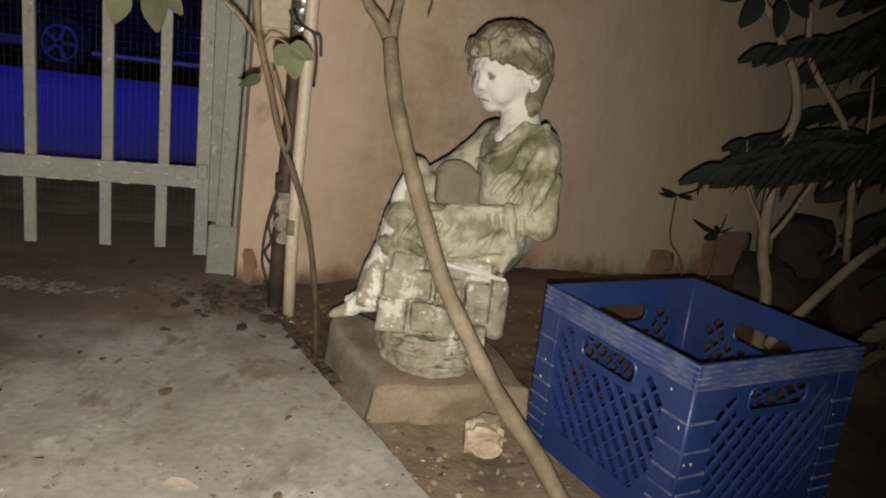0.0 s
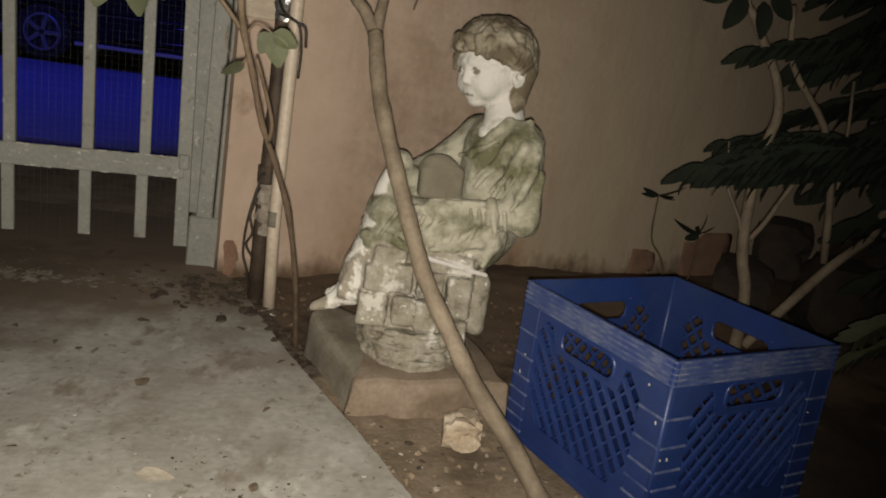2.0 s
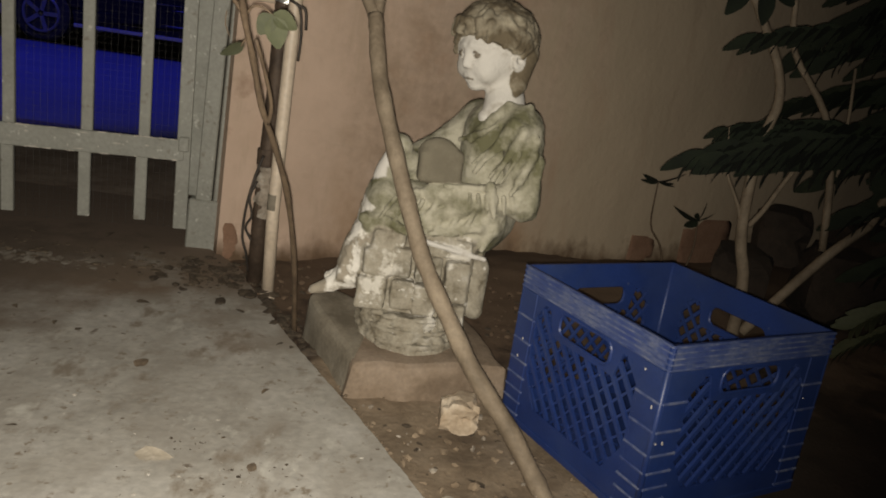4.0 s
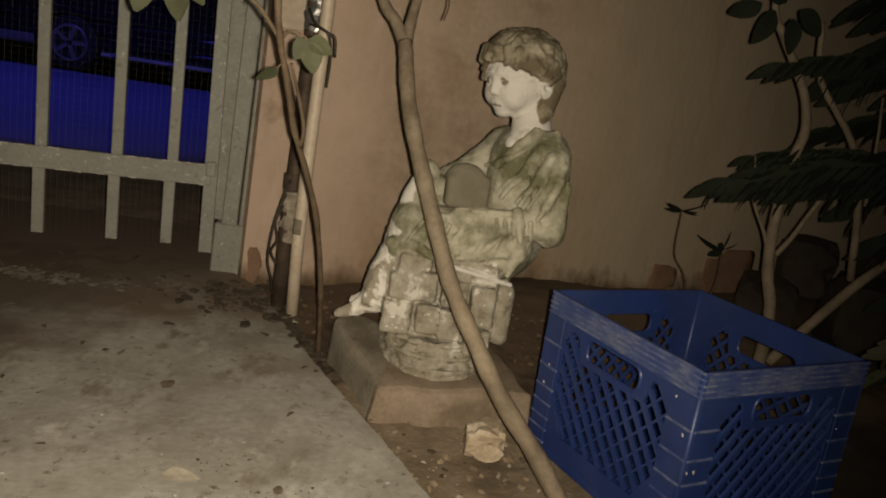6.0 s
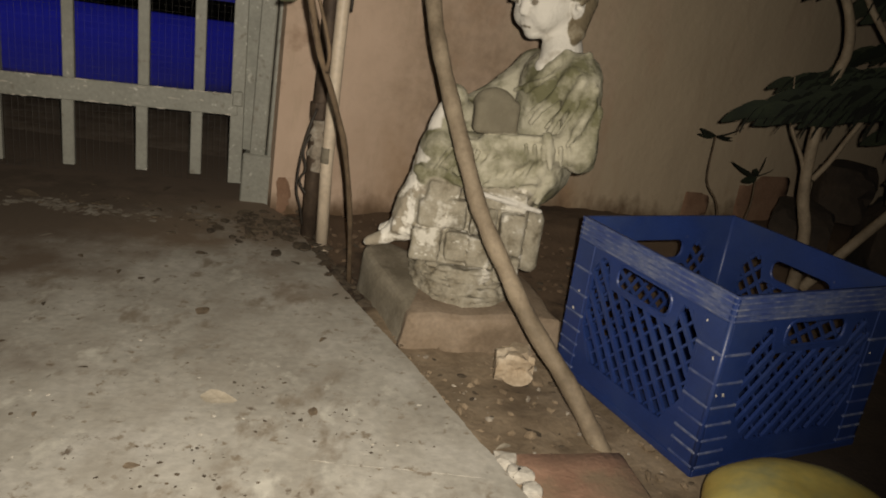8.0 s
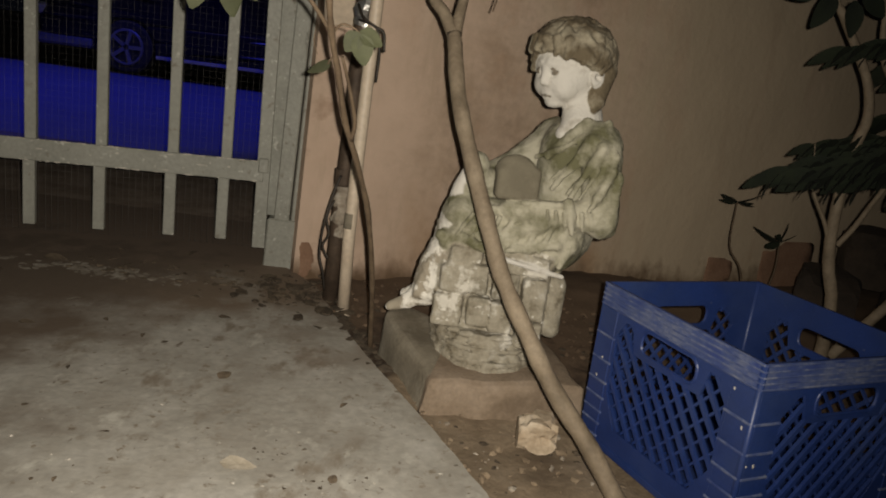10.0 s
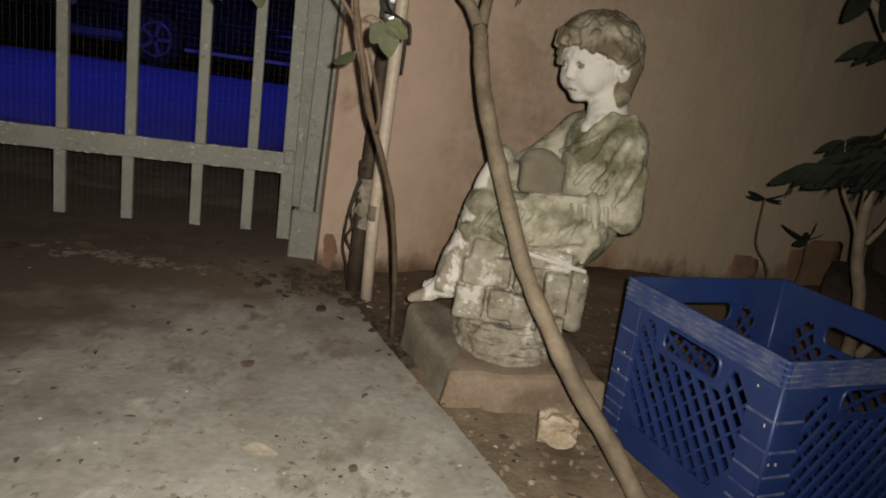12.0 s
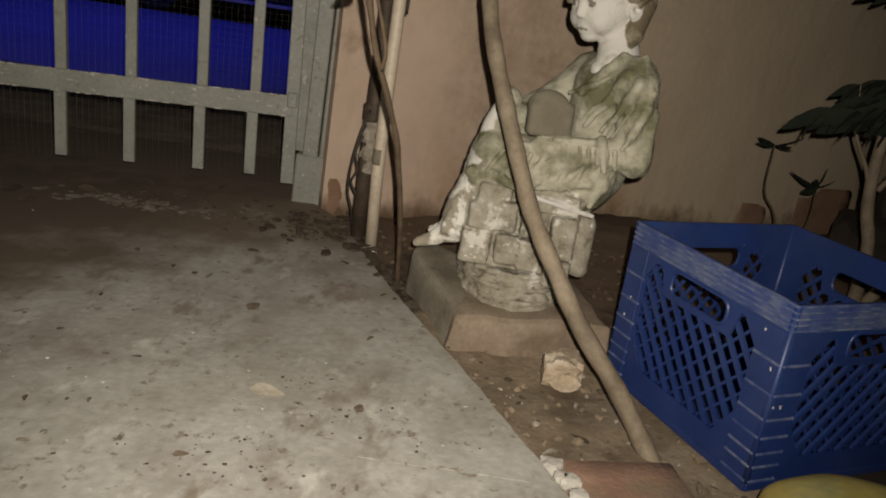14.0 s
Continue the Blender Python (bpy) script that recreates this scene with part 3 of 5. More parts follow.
        index[live] = np.arange(len(where))
        verts = (where + total[live] / count[live][:, None]) * self.step + self.low - np.array(origin)
        kinds = self.kind[tuple((where + 0).T)]
        faces = []
        for axis in range(3):
            u, v = (axis + 1) % 3, (axis + 2) % 3
            lo = [slice(1, s - 1) for s in f.shape]
            hi = list(lo)
            lo[axis], hi[axis] = slice(0, f.shape[axis] - 1), slice(1, f.shape[axis])
            fa, fb = f[tuple(lo)], f[tuple(hi)]
            at = np.argwhere((fa < 0) != (fb < 0))
            inward = (fa < 0)[tuple(at.T)]
            base = at.copy()
            for x in range(3):
                base[:, x] += 0 if x == axis else 1
            quad = []
            for du, dv in ((-1, -1), (0, -1), (0, 0), (-1, 0)):
                c = base.copy()
                c[:, u] += du
                c[:, v] += dv
                quad.append(index[tuple(c.T)])
            quad = np.stack(quad, 1)
            quad[~inward] = quad[~inward][:, ::-1]
            faces.append(quad)
        return verts, np.concatenate(faces), kinds


FACE, HAIR, CLOTH, LEG, BASE, TABLET, EYE = range(7)
AT = np.array((0.03, 1.55, 0.0))


def statue_mesh():
    clay = Clay((-0.225, -0.175, 0.035), (0.260, 0.165, 0.575), 0.0027)
    rng = np.random.default_rng(5)
    # pedestal of piled stones
    clay.block((-0.060, -0.095, 0.06), (0.118, 0.10, 0.262), BASE, 0.015)
    for x0, x1, z0, z1, y, turn in ((-0.092, -0.038, 0.188, 0.238, -0.118, 4), (-0.033, 0.002, 0.190, 0.246, -0.121, -4), (0.007, 0.056, 0.186, 0.238, -0.126, 2), (0.061, 0.106, 0.150, 0.231, -0.118, 9),
                                    (-0.096, -0.040, 0.121, 0.183, -0.121, -3), (-0.035, 0.008, 0.128, 0.185, -0.125, 3), (0.012, 0.057, 0.122, 0.181, -0.129, -3), (0.060, 0.108, 0.096, 0.146, -0.122, 6),
                                    (-0.080, -0.020, 0.238, 0.274, -0.110, 6), (0.012, 0.112, 0.236, 0.272, -0.114, -5)):
        clay.block((x0, y, z0), (x1, -0.03, z1), BASE, 0.006, 0.0015, turn)
    clay.block((0.104, -0.085, 0.108), (0.143, 0.0, 0.232), BASE, 0.018, 0.002, 24)
    clay.block((0.100, -0.02, 0.09), (0.146, 0.09, 0.24), BASE, 0.022, 0.004, 4)
    for k, (rx, ry, half) in enumerate(((0.108, 0.132, 0.006), (0.113, 0.131, 0.005), (0.108, 0.124, 0.006), (0.112, 0.126, 0.0045), (0.105, 0.118, 0.006), (0.106, 0.117, 0.005))):
        clay.disc((0.014 + rng.uniform(-0.004, 0.004), -0.012, 0.050 + 0.0118 * k), rx, ry, half, BASE, 0.0015, 0.012, k * 1.9)
    for i in range(60):
        a = rng.uniform(3.0, 6.0)
        r = rng.uniform(0.004, 0.010)
        clay.egg((0.014 + 0.102 * math.cos(a), -0.015 + 0.112 * math.sin(a), rng.uniform(0.052, 0.118)), (r * 1.6, r * 1.1, r * 0.7), BASE, 0.002)
    # legs and feet
    clay.bar((-0.062, -0.045, 0.300), (-0.100, -0.055, 0.205), 0.044, 0.036, LEG, 0.015)
    clay.bar((-0.050, 0.030, 0.305), (-0.095, 0.030, 0.190), 0.042, 0.034, LEG, 0.015)
    clay.bar((-0.098, -0.055, 0.210), (-0.118, -0.060, 0.174), 0.036, 0.025, LEG, 0.012)
    clay.bar((-0.108, -0.062, 0.166), (-0.178, -0.062, 0.130), 0.024, 0.0085, LEG, 0.010)
    clay.bar((-0.110, -0.066, 0.156), (-0.184, -0.064, 0.124), 0.013, 0.006, LEG, 0.008)
    clay.bar((-0.085, 0.030, 0.165), (-0.160, 0.010, 0.134), 0.026, 0.010, LEG, 0.010)
    clay.egg((-0.058, -0.040, 0.215), (0.044, 0.076, 0.080), LEG, 0.015)
    for i in range(5):
        clay.bar((-0.056 - 0.011 * i, -0.090 + 0.004 * i, 0.290 - 0.008 * i), (-0.078 - 0.014 * i, -0.096 + 0.003 * i, 0.165), 0.007, 0.005, LEG, 0.012)
    # lap, skirt and hem
    clay.bar((0.118, -0.055, 0.310), (-0.056, -0.050, 0.325), 0.053, 0.040, CLOTH, 0.02)
    clay.bar((0.118, 0.050, 0.310), (-0.058, 0.040, 0.332), 0.053, 0.040, CLOTH, 0.02)
    clay.egg((0.035, -0.01, 0.295), (0.118, 0.100, 0.046), CLOTH, 0.02)
    clay.egg((0.118, 0.0, 0.285), (0.060, 0.090, 0.056), CLOTH, 0.02)
    clay.bar((0.000, -0.124, 0.270), (0.134, -0.112, 0.244), 0.0048, 0.0048, FACE, 0.003)
    clay.bar((-0.070, -0.092, 0.296), (0.000, -0.122, 0.272), 0.008, 0.007, CLOTH, 0.008)
    clay.bar((-0.100, -0.030, 0.300), (-0.070, -0.092, 0.296), 0.010, 0.009, CLOTH, 0.008)
    for x, z in ((-0.098, 0.288), (-0.088, 0.276), (-0.074, 0.290), (-0.050, 0.280)):
        clay.egg((x, -0.088, z), (0.013, 0.012, 0.011), CLOTH, 0.006)
    clay.egg((-0.070, -0.03, 0.332), (0.030, 0.066, 0.034), CLOTH, 0.015)
    # trunk, shoulders, sleeves
    clay.bar((0.132, 0.0, 0.465), (0.132, 0.0, 0.310), 0.064, 0.066, CLOTH, 0.012)
    clay.bar((0.168, -0.060, 0.492), (0.104, 0.070, 0.484), 0.042, 0.038, CLOTH, 0.02)
    clay.bar((0.174, -0.076, 0.480), (0.188, -0.088, 0.362), 0.038, 0.034, CLOTH, 0.008)
    clay.bar((0.186, -0.086, 0.362), (0.078, -0.096, 0.352), 0.030, 0.026, CLOTH, 0.014)
    clay.egg((0.196, -0.080, 0.338), (0.026, 0.028, 0.018), CLOTH, 0.012)
    clay.bar((0.104, 0.070, 0.482), (0.050, 0.060, 0.432), 0.040, 0.034, CLOTH, 0.015)
    clay.bar((0.050, 0.060, 0.432), (-0.024, 0.020, 0.395), 0.032, 0.024, CLOTH, 0.012)
    clay.bar((0.078, -0.098, 0.352), (0.020, -0.092, 0.356), 0.023, 0.018, CLOTH, 0.014)
    clay.bar((0.128, -0.118, 0.378), (0.040, -0.112, 0.374), 0.0055, 0.004, CLOTH, 0.006)
    # folds of the cloth
    for a, b, r in (((0.150, -0.098, 0.500), (0.095, -0.070, 0.400), 0.009), ((0.168, -0.114, 0.490), (0.126, -0.112, 0.395), 0.008),
                    ((0.192, -0.118, 0.450), (0.160, -0.128, 0.375), 0.008), ((0.208, -0.108, 0.440), (0.206, -0.114, 0.350), 0.007),
                    ((0.122, -0.128, 0.388), (0.136, -0.124, 0.330), 0.008), ((0.085, -0.110, 0.335), (0.005, -0.106, 0.305), 0.009), ((0.115, -0.110, 0.300), (0.025, -0.118, 0.282), 0.007),
                    ((-0.010, -0.096, 0.350), (-0.066, -0.090, 0.312), 0.009), ((0.145, -0.094, 0.300), (0.128, -0.098, 0.258), 0.008),
                    ((0.140, -0.06, 0.528), (0.078, -0.052, 0.455), 0.009)):
        clay.bar(a, b, r, r * 0.6, CLOTH, 0.013)
    for a, b, r in (((0.178, -0.072, 0.530), (0.100, -0.074, 0.476), 0.0080), ((0.100, -0.074, 0.476), (0.060, -0.030, 0.450), 0.0065), ((0.186, -0.100, 0.500), (0.108, -0.082, 0.425), 0.0055),
                    ((0.158, -0.112, 0.462), (0.120, -0.100, 0.398), 0.0055), ((0.166, -0.116, 0.450), (0.140, -0.114, 0.392), 0.0045), ((0.120, -0.080, 0.452), (0.086, -0.066, 0.412), 0.005),
                    ((0.196, -0.112, 0.478), (0.176, -0.124, 0.398), 0.0055)):
        clay.bar(a, b, r, r * 0.55, CLOTH, 0.005)
    for i in range(8):
        a = i / 7
        clay.bar((0.196 - 0.11 * a, -0.118 - 0.012 * a, 0.368), (0.206 - 0.115 * a, -0.110 - 0.008 * a, 0.338 - 0.004 * (i % 2)), 0.0045, 0.003, CLOTH, 0.004)
    for i in range(7):
        a = i / 6
        clay.bar((0.105 - 0.15 * a, -0.108 + 0.006 * a, 0.338), (0.085 - 0.155 * a, -0.116 + 0.012 * a, 0.285 + 0.010 * a), 0.0048, 0.003, CLOTH, 0.004)
    # tablet on the lap and the raised hand
    clay.block((-0.014, -0.105, 0.372), (0.070, -0.070, 0.436), TABLET, 0.012, 0.003, 10)
    clay.egg((0.022, -0.087, 0.430), (0.036, 0.018, 0.026), TABLET, 0.008)
    clay.egg((-0.050, -0.045, 0.428), (0.024, 0.022, 0.020), CLOTH, 0.01)
    clay.bar((-0.050, -0.045, 0.420), (-0.064, -0.040, 0.375), 0.018, 0.024, CLOTH, 0.012)
    clay.bar((-0.066, -0.05, 0.400), (-0.078, -0.05, 0.365), 0.012, 0.014, FACE, 0.01)
    clay.bar((-0.04, -0.03, 0.395), (0.01, 0.0, 0.38), 0.026, 0.026, CLOTH, 0.015)
    body, clay = clay, Clay((0.0, -0.115, 0.475), (0.215, 0.105, 0.745), 0.0017)
    # neck and head
    H = np.array((0.101, 0.0, 0.624))
    fwd = np.array((-0.76, -0.62, -0.20))
    fwd /= np.linalg.norm(fwd)
    side = np.cross(fwd, (0, 0, 1))
    side /= np.linalg.norm(side)
    up = np.cross(side, fwd)
    M = np.stack([fwd, side, up])
    at = lambda a, b, c: H + 0.96 * (a * fwd + b * side + c * up)
    clay.bar((0.128, -0.004, 0.590), (0.138, -0.016, 0.515), 0.031, 0.041, FACE, 0.012)
    clay.bar((0.130, -0.026, 0.520), (0.106, -0.034, 0.500), 0.030, 0.018, FACE, 0.010)
    clay.egg(at(0, 0, 0), (0.068, 0.061, 0.073), FACE, 0.01, M)
    clay.egg(at(0.020, 0, -0.024), (0.047, 0.044, 0.045), FACE, 0.012, M)
    clay.egg(at(0.047, 0, -0.063), (0.015, 0.016, 0.011), FACE, 0.012, M)
    for s in (-1, 1):
        clay.egg(at(0.042, s * 0.027, -0.032), (0.021, 0.019, 0.021), FACE, 0.012, M)
        clay.bar(at(0.066, s * 0.008, 0.015), at(0.054, s * 0.037, 0.012), 0.005, 0.004, FACE, 0.008)
        clay.dent(at(0.074, s * 0.020, -0.004), 0.0110)
        clay.egg(at(0.0560, s * 0.020, -0.004), (0.0112, 0.0135, 0.0078), FACE, 0.0012, M)
        clay.egg(at(0.0602, s * 0.0200, -0.0036), (0.0078, 0.0108, 0.0060), EYE, 0.0005, M)
        clay.bar(at(0.0668, s * 0.007, -0.0010), at(0.0672, s * 0.018, 0.0030), 0.0015, 0.0019, EYE, 0.001)
        clay.bar(at(0.0672, s * 0.018, 0.0030), at(0.0560, s * 0.035, -0.0030), 0.0019, 0.0012, EYE, 0.001)
        clay.bar(at(0.0650, s * 0.010, -0.0105), at(0.0600, s * 0.029, -0.0102), 0.0014, 0.0012, FACE, 0.001)
        clay.egg(at(-0.004, s * 0.066, -0.016), (0.015, 0.008, 0.020), FACE, 0.006, M)
        clay.dent(at(0.000, s * 0.076, -0.014), 0.008)
    clay.bar(at(0.066, 0, 0.006), at(0.0745, 0, -0.020), 0.0042, 0.0062, FACE, 0.008)
    for s in (-1, 1):
        clay.egg(at(0.069, s * 0.0065, -0.0225), (0.0055, 0.0042, 0.0045), FACE, 0.003, M)
    clay.egg(at(0.055, 0, -0.046), (0.012, 0.018, 0.013), FACE, 0.008, M)
    clay.bar(at(0.0645, -0.007, -0.0440), at(0.0645, 0.007, -0.0440), 0.0032, 0.0032, FACE, 0.004)
    clay.bar(at(0.0628, -0.006, -0.0520), at(0.0628, 0.006, -0.0520), 0.0034, 0.0034, FACE, 0.004)
    clay.bar(at(0.0648, -0.010, -0.0485), at(0.0668, 0.0, -0.0478), 0.0010, 0.0014, EYE, 0.001)
    clay.bar(at(0.0668, 0.0, -0.0478), at(0.0648, 0.010, -0.0485), 0.0014, 0.0010, EYE, 0.001)
    cut = lambda p: -(((p - H) @ up) - 0.019 - 0.62 * (((p - H) @ fwd) - 0.04))
    clay.egg(at(-0.004, 0, 0.018), (0.081, 0.075, 0.070), HAIR, 0.006, M, cut)
    clay.egg(at(-0.046, 0, -0.036), (0.034, 0.052, 0.048), HAIR, 0.01, M)
    clay.bar(at(-0.048, -0.012, -0.06), at(-0.044, -0.014, -0.094), 0.026, 0.012, HAIR, 0.008)
    clay.bar((0.160, -0.016, 0.622), (0.151, -0.034, 0.566), 0.026, 0.018, HAIR, 0.004)
    clay.bar((0.151, -0.034, 0.566), (0.146, -0.040, 0.546), 0.018, 0.009, HAIR, 0.004)
    clay.bar(at(0.056, 0.030, 0.034), at(0.056, 0.047, -0.002), 0.010, 0.006, HAIR, 0.004)
    for b0, c0, b1, c1 in ((0.012, 0.050, 0.034, 0.022), (0.022, 0.046, 0.042, 0.010), (-0.006, 0.052, 0.014, 0.036), (-0.020, 0.050, -0.036, 0.028)):
        clay.bar(at(0.066 - 10 * b0 * b0, b0, c0), at(0.068 - 12 * b1 * b1, b1, c1), 0.010, 0.006, HAIR, 0.004)
    for s in (-1, 1):
        for a, b, c, e, f, g in ((0.030, 0.060, 0.040, 0.032, 0.062, 0.014), (0.014, 0.066, 0.036, 0.012, 0.070, 0.004), (-0.024, 0.068, 0.020, -0.022, 0.070, -0.030), (-0.038, 0.060, 0.0, -0.034, 0.058, -0.052),
                                 (0.052, 0.045, 0.056, 0.060, 0.050, 0.034), (0.064, 0.026, 0.060, 0.070, 0.034, 0.040), (0.072, 0.006, 0.060, 0.074, 0.018, 0.042), (-0.060, 0.030, -0.01, -0.052, 0.026, -0.066)):
            clay.bar(at(a, s * b, c), at(e, s * f, g), 0.009, 0.005, HAIR, 0.003)
    for i in range(330):
        d = rng.normal(size=3)
        d /= np.linalg.norm(d)
        if d[2] < -0.06 + 0.62 * (d[0] - 0.1) or d[2] < -0.55:
            continue
        p = at(-0.004 + 0.082 * d[0], 0.076 * d[1], 0.018 + 0.070 * d[2])
        whirl = np.cross(d, (0.25, 0.1, 1.0)) * rng.choice((-1, 1)) + np.array((0.35, 0, -0.9))
        whirl -= d * (whirl @ d)
        whirl /= np.linalg.norm(whirl) + 1e-6
        q = p + 0.022 * (whirl[0] * fwd + whirl[1] * side + whirl[2] * up)
        clay.bar(p, q, rng.uniform(0.0050, 0.0085), rng.uniform(0.003, 0.006), HAIR, 0.005)
    # weathering
    amounts, parts = np.array([0.0003, 0.0010, 0.0014, 0.0018, 0.0016, 0.0004, 0.0001]), []
    for form in (body, clay):
        form.field += amounts[form.kind] * (value_noise(form.shape, 0.016 / form.step, rng) + 0.7 * value_noise(form.shape, 0.006 / form.step, rng))
        form.field[[0, -1]], form.field[:, [0, -1]], form.field[:, :, [0, -1]] = 0.05, 0.05, 0.05
        parts.append(form.skin((AT[0], 0.0, 0.0)))
    verts = np.concatenate([p[0] for p in parts])
    faces = np.concatenate([parts[0][1], parts[1][1] + len(parts[0][0])])
    kinds = np.concatenate([p[2] for p in parts])
    me = bpy.data.meshes.new("statue")
    me.from_pydata(verts, [], faces.tolist())
    me.polygons.foreach_set("use_smooth", [True] * len(faces))
    share = np.eye(7)[kinds]
    for _ in range(1):
        total, count = np.zeros_like(share), np.zeros(len(share))
        for k in range(4):
            np.add.at(total, faces[:, k], share[faces[:, (k + 1) % 4]] + share[faces[:, (k + 2) % 4]])
            np.add.at(count, faces[:, k], 2)
        share = 0.5 * share + 0.5 * total / np.maximum(count, 1)[:, None]
    for name, k in (("face", FACE), ("hair", HAIR), ("cloth", CLOTH), ("leg", LEG), ("tablet", TABLET), ("eye", EYE)):
        me.attributes.new(name, "FLOAT", "POINT").data.foreach_set("value", share[:, k].astype(np.float32))
    return me


def statue_material():
    m = surface("cast_stone", [(0.17, 0.145, 0.10), (0.29, 0.26, 0.20), (0.34, 0.31, 0.245), (0.46, 0.43, 0.37)], 24.0, 150, 0.9, 0.5, depth=0.003, spread=(0.34, 0.68))
    n, l = m.node_tree.nodes, m.node_tree.links
    b = n["Principled BSDF"]
    place = n.new("ShaderNodeTexCoord")

    def patches(light, dark, scale, lo, hi, seed):
        tex, shift, rng, mix = n.new("ShaderNodeTexNoise"), n.new("ShaderNodeMapping"), n.new("ShaderNodeMapRange"), n.new("ShaderNodeMix")
        shift.inputs["Location"].default_value = (seed, seed, seed)
        tex.inputs["Scale"].default_value, tex.inputs["Detail"].default_value, tex.inputs["Roughness"].default_value = scale, 8, 0.62
        rng.inputs["From Min"].default_value, rng.inputs["From Max"].default_value = lo, hi
        mix.data_type = "RGBA"
        mix.inputs["A"].default_value, mix.inputs["B"].default_value = (*dark, 1), (*light, 1)
        l.new(place.outputs["Object"], shift.inputs["Vector"])
        l.new(shift.outputs["Vector"], tex.inputs["Vector"])
        l.new(tex.outputs["Fac"], rng.inputs["Value"])
        l.new(rng.outputs["Result"], mix.inputs["Factor"])
        return mix.outputs["Result"]

    tint(m, (0.60, 0.57, 0.50), 16.0, 0.57, 0.63, seed=8.5)
    tint(m, (0.66, 0.63, 0.56), 42.0, 0.62, 0.67, (1, 1, 1.6), seed=18.5)
    tint(m, (0.11, 0.095, 0.06), 13.0, 0.58, 0.74, seed=28.5)
    out = b.inputs["Base Color"].links[0].from_socket
    for name, col in (("leg", patches((0.76, 0.73, 0.66), (0.33, 0.29, 0.225), 18.0, 0.48, 0.54, 5.0)),
                      ("cloth", patches((0.43, 0.405, 0.315), (0.13, 0.125, 0.066), 14.0, 0.39, 0.60, 2.0)),
                      ("hair", patches((0.37, 0.33, 0.245), (0.125, 0.098, 0.060), 17.0, 0.44, 0.64, 3.0)),
                      ("tablet", patches((0.20, 0.178, 0.128), (0.15, 0.132, 0.094), 14.0, 0.4, 0.6, 4.0)),
                      ("face", patches((0.59, 0.565, 0.515), (0.38, 0.345, 0.29), 22.0, 0.28, 0.44, 5.0)),
                      ("eye", patches((0.20, 0.17, 0.13), (0.085, 0.07, 0.055), 70.0, 0.4, 0.6, 7.0))):
        att, mix = n.new("ShaderNodeAttribute"), n.new("ShaderNodeMix")
        att.attribute_name = name
        mix.data_type = "RGBA"
        l.new(att.outputs["Fac"], mix.inputs["Factor"])
        l.new(out, mix.inputs["A"])
        l.new(col, mix.inputs["B"])
        out = mix.outputs["Result"]
    l.new(out, b.inputs["Base Color"])
    tint(m, (0.11, 0.115, 0.048), 9.0, 0.52, 0.80, gradient=("X", 0.10, 0.26), seed=6.0)
    return m


statue = solid("garden_statue", statue_mesh(), statue_material(), "weathered mossy cast-stone statue of a seated reader on piled stones", "statue")
statue.location = AT

# ---- plinth, rock, brick, fruit ----
def rough_block(name, corners_low, corners_top, z0, seed, amount=0.009, cuts=5):
    """A worn block between two outlines of four corners, with uneven faces."""
    bm = bmesh.new()
    low = [bm.verts.new((x, y, z0)) for x, y in corners_low]
    top = [bm.verts.new(p) for p in corners_top]
    bm.faces.new(low[::-1])
    bm.faces.new(top)
    for i in range(4):
        j = (i + 1) % 4
        bm.faces.new((low[i], low[j], top[j], top[i]))
    bmesh.ops.bevel(bm, geom=list(bm.edges), offset=0.018, segments=3, affect="EDGES", profile=0.6)
    bmesh.ops.subdivide_edges(bm, edges=list(bm.edges), cuts=cuts, use_grid_fill=True)
    for v in bm.verts:
        p = v.co * 14 + Vector((seed, seed, seed))
        v.co += amount * Vector((noise.noise(p), noise.noise(p + Vector((9, 0, 0))), noise.noise(p + Vector((0, 9, 0)))))
        p = v.co * 60
        v.co += 0.0012 * Vector((noise.noise(p), noise.noise(p + Vector((9, 0, 0))), noise.noise(p + Vector((0, 9, 0)))))
    return bm


bm = rough_block("plinth", [(-0.098, 1.330), (0.218, 1.388), (0.150, 1.66), (-0.10, 1.70)],
                 [(-0.088, 1.345, 0.046), (0.208, 1.400, 0.050), (0.142, 1.63, 0.062), (-0.09, 1.69, 0.068)], -0.05, 1.0)
solid("plinth", bm, PLINTH, "low worn mortar plinth under the statue", "plinth", smooth=True)
bm = rough_block("plinth_stone", [(-0.212, 1.585), (-0.090, 1.338), (-0.050, 1.60), (-0.190, 1.70)],
                 [(-0.196, 1.590, 0.080), (-0.078, 1.352, 0.049), (-0.050, 1.59, 0.066), (-0.185, 1.69, 0.082)], -0.05, 5.0, 0.005)
solid("plinth_stone", bm, LICHEN, "worn flat stone set against the plinth", "stone", smooth=True)

bm = stone(bmesh.new(), (0.110, 1.262, 0.014), (0.046, 0.038, 0.040), 4, 3, 0.55, flat=True)
solid("rock", bm, ROCK, "small pale tan broken rock on the soil", "rock")

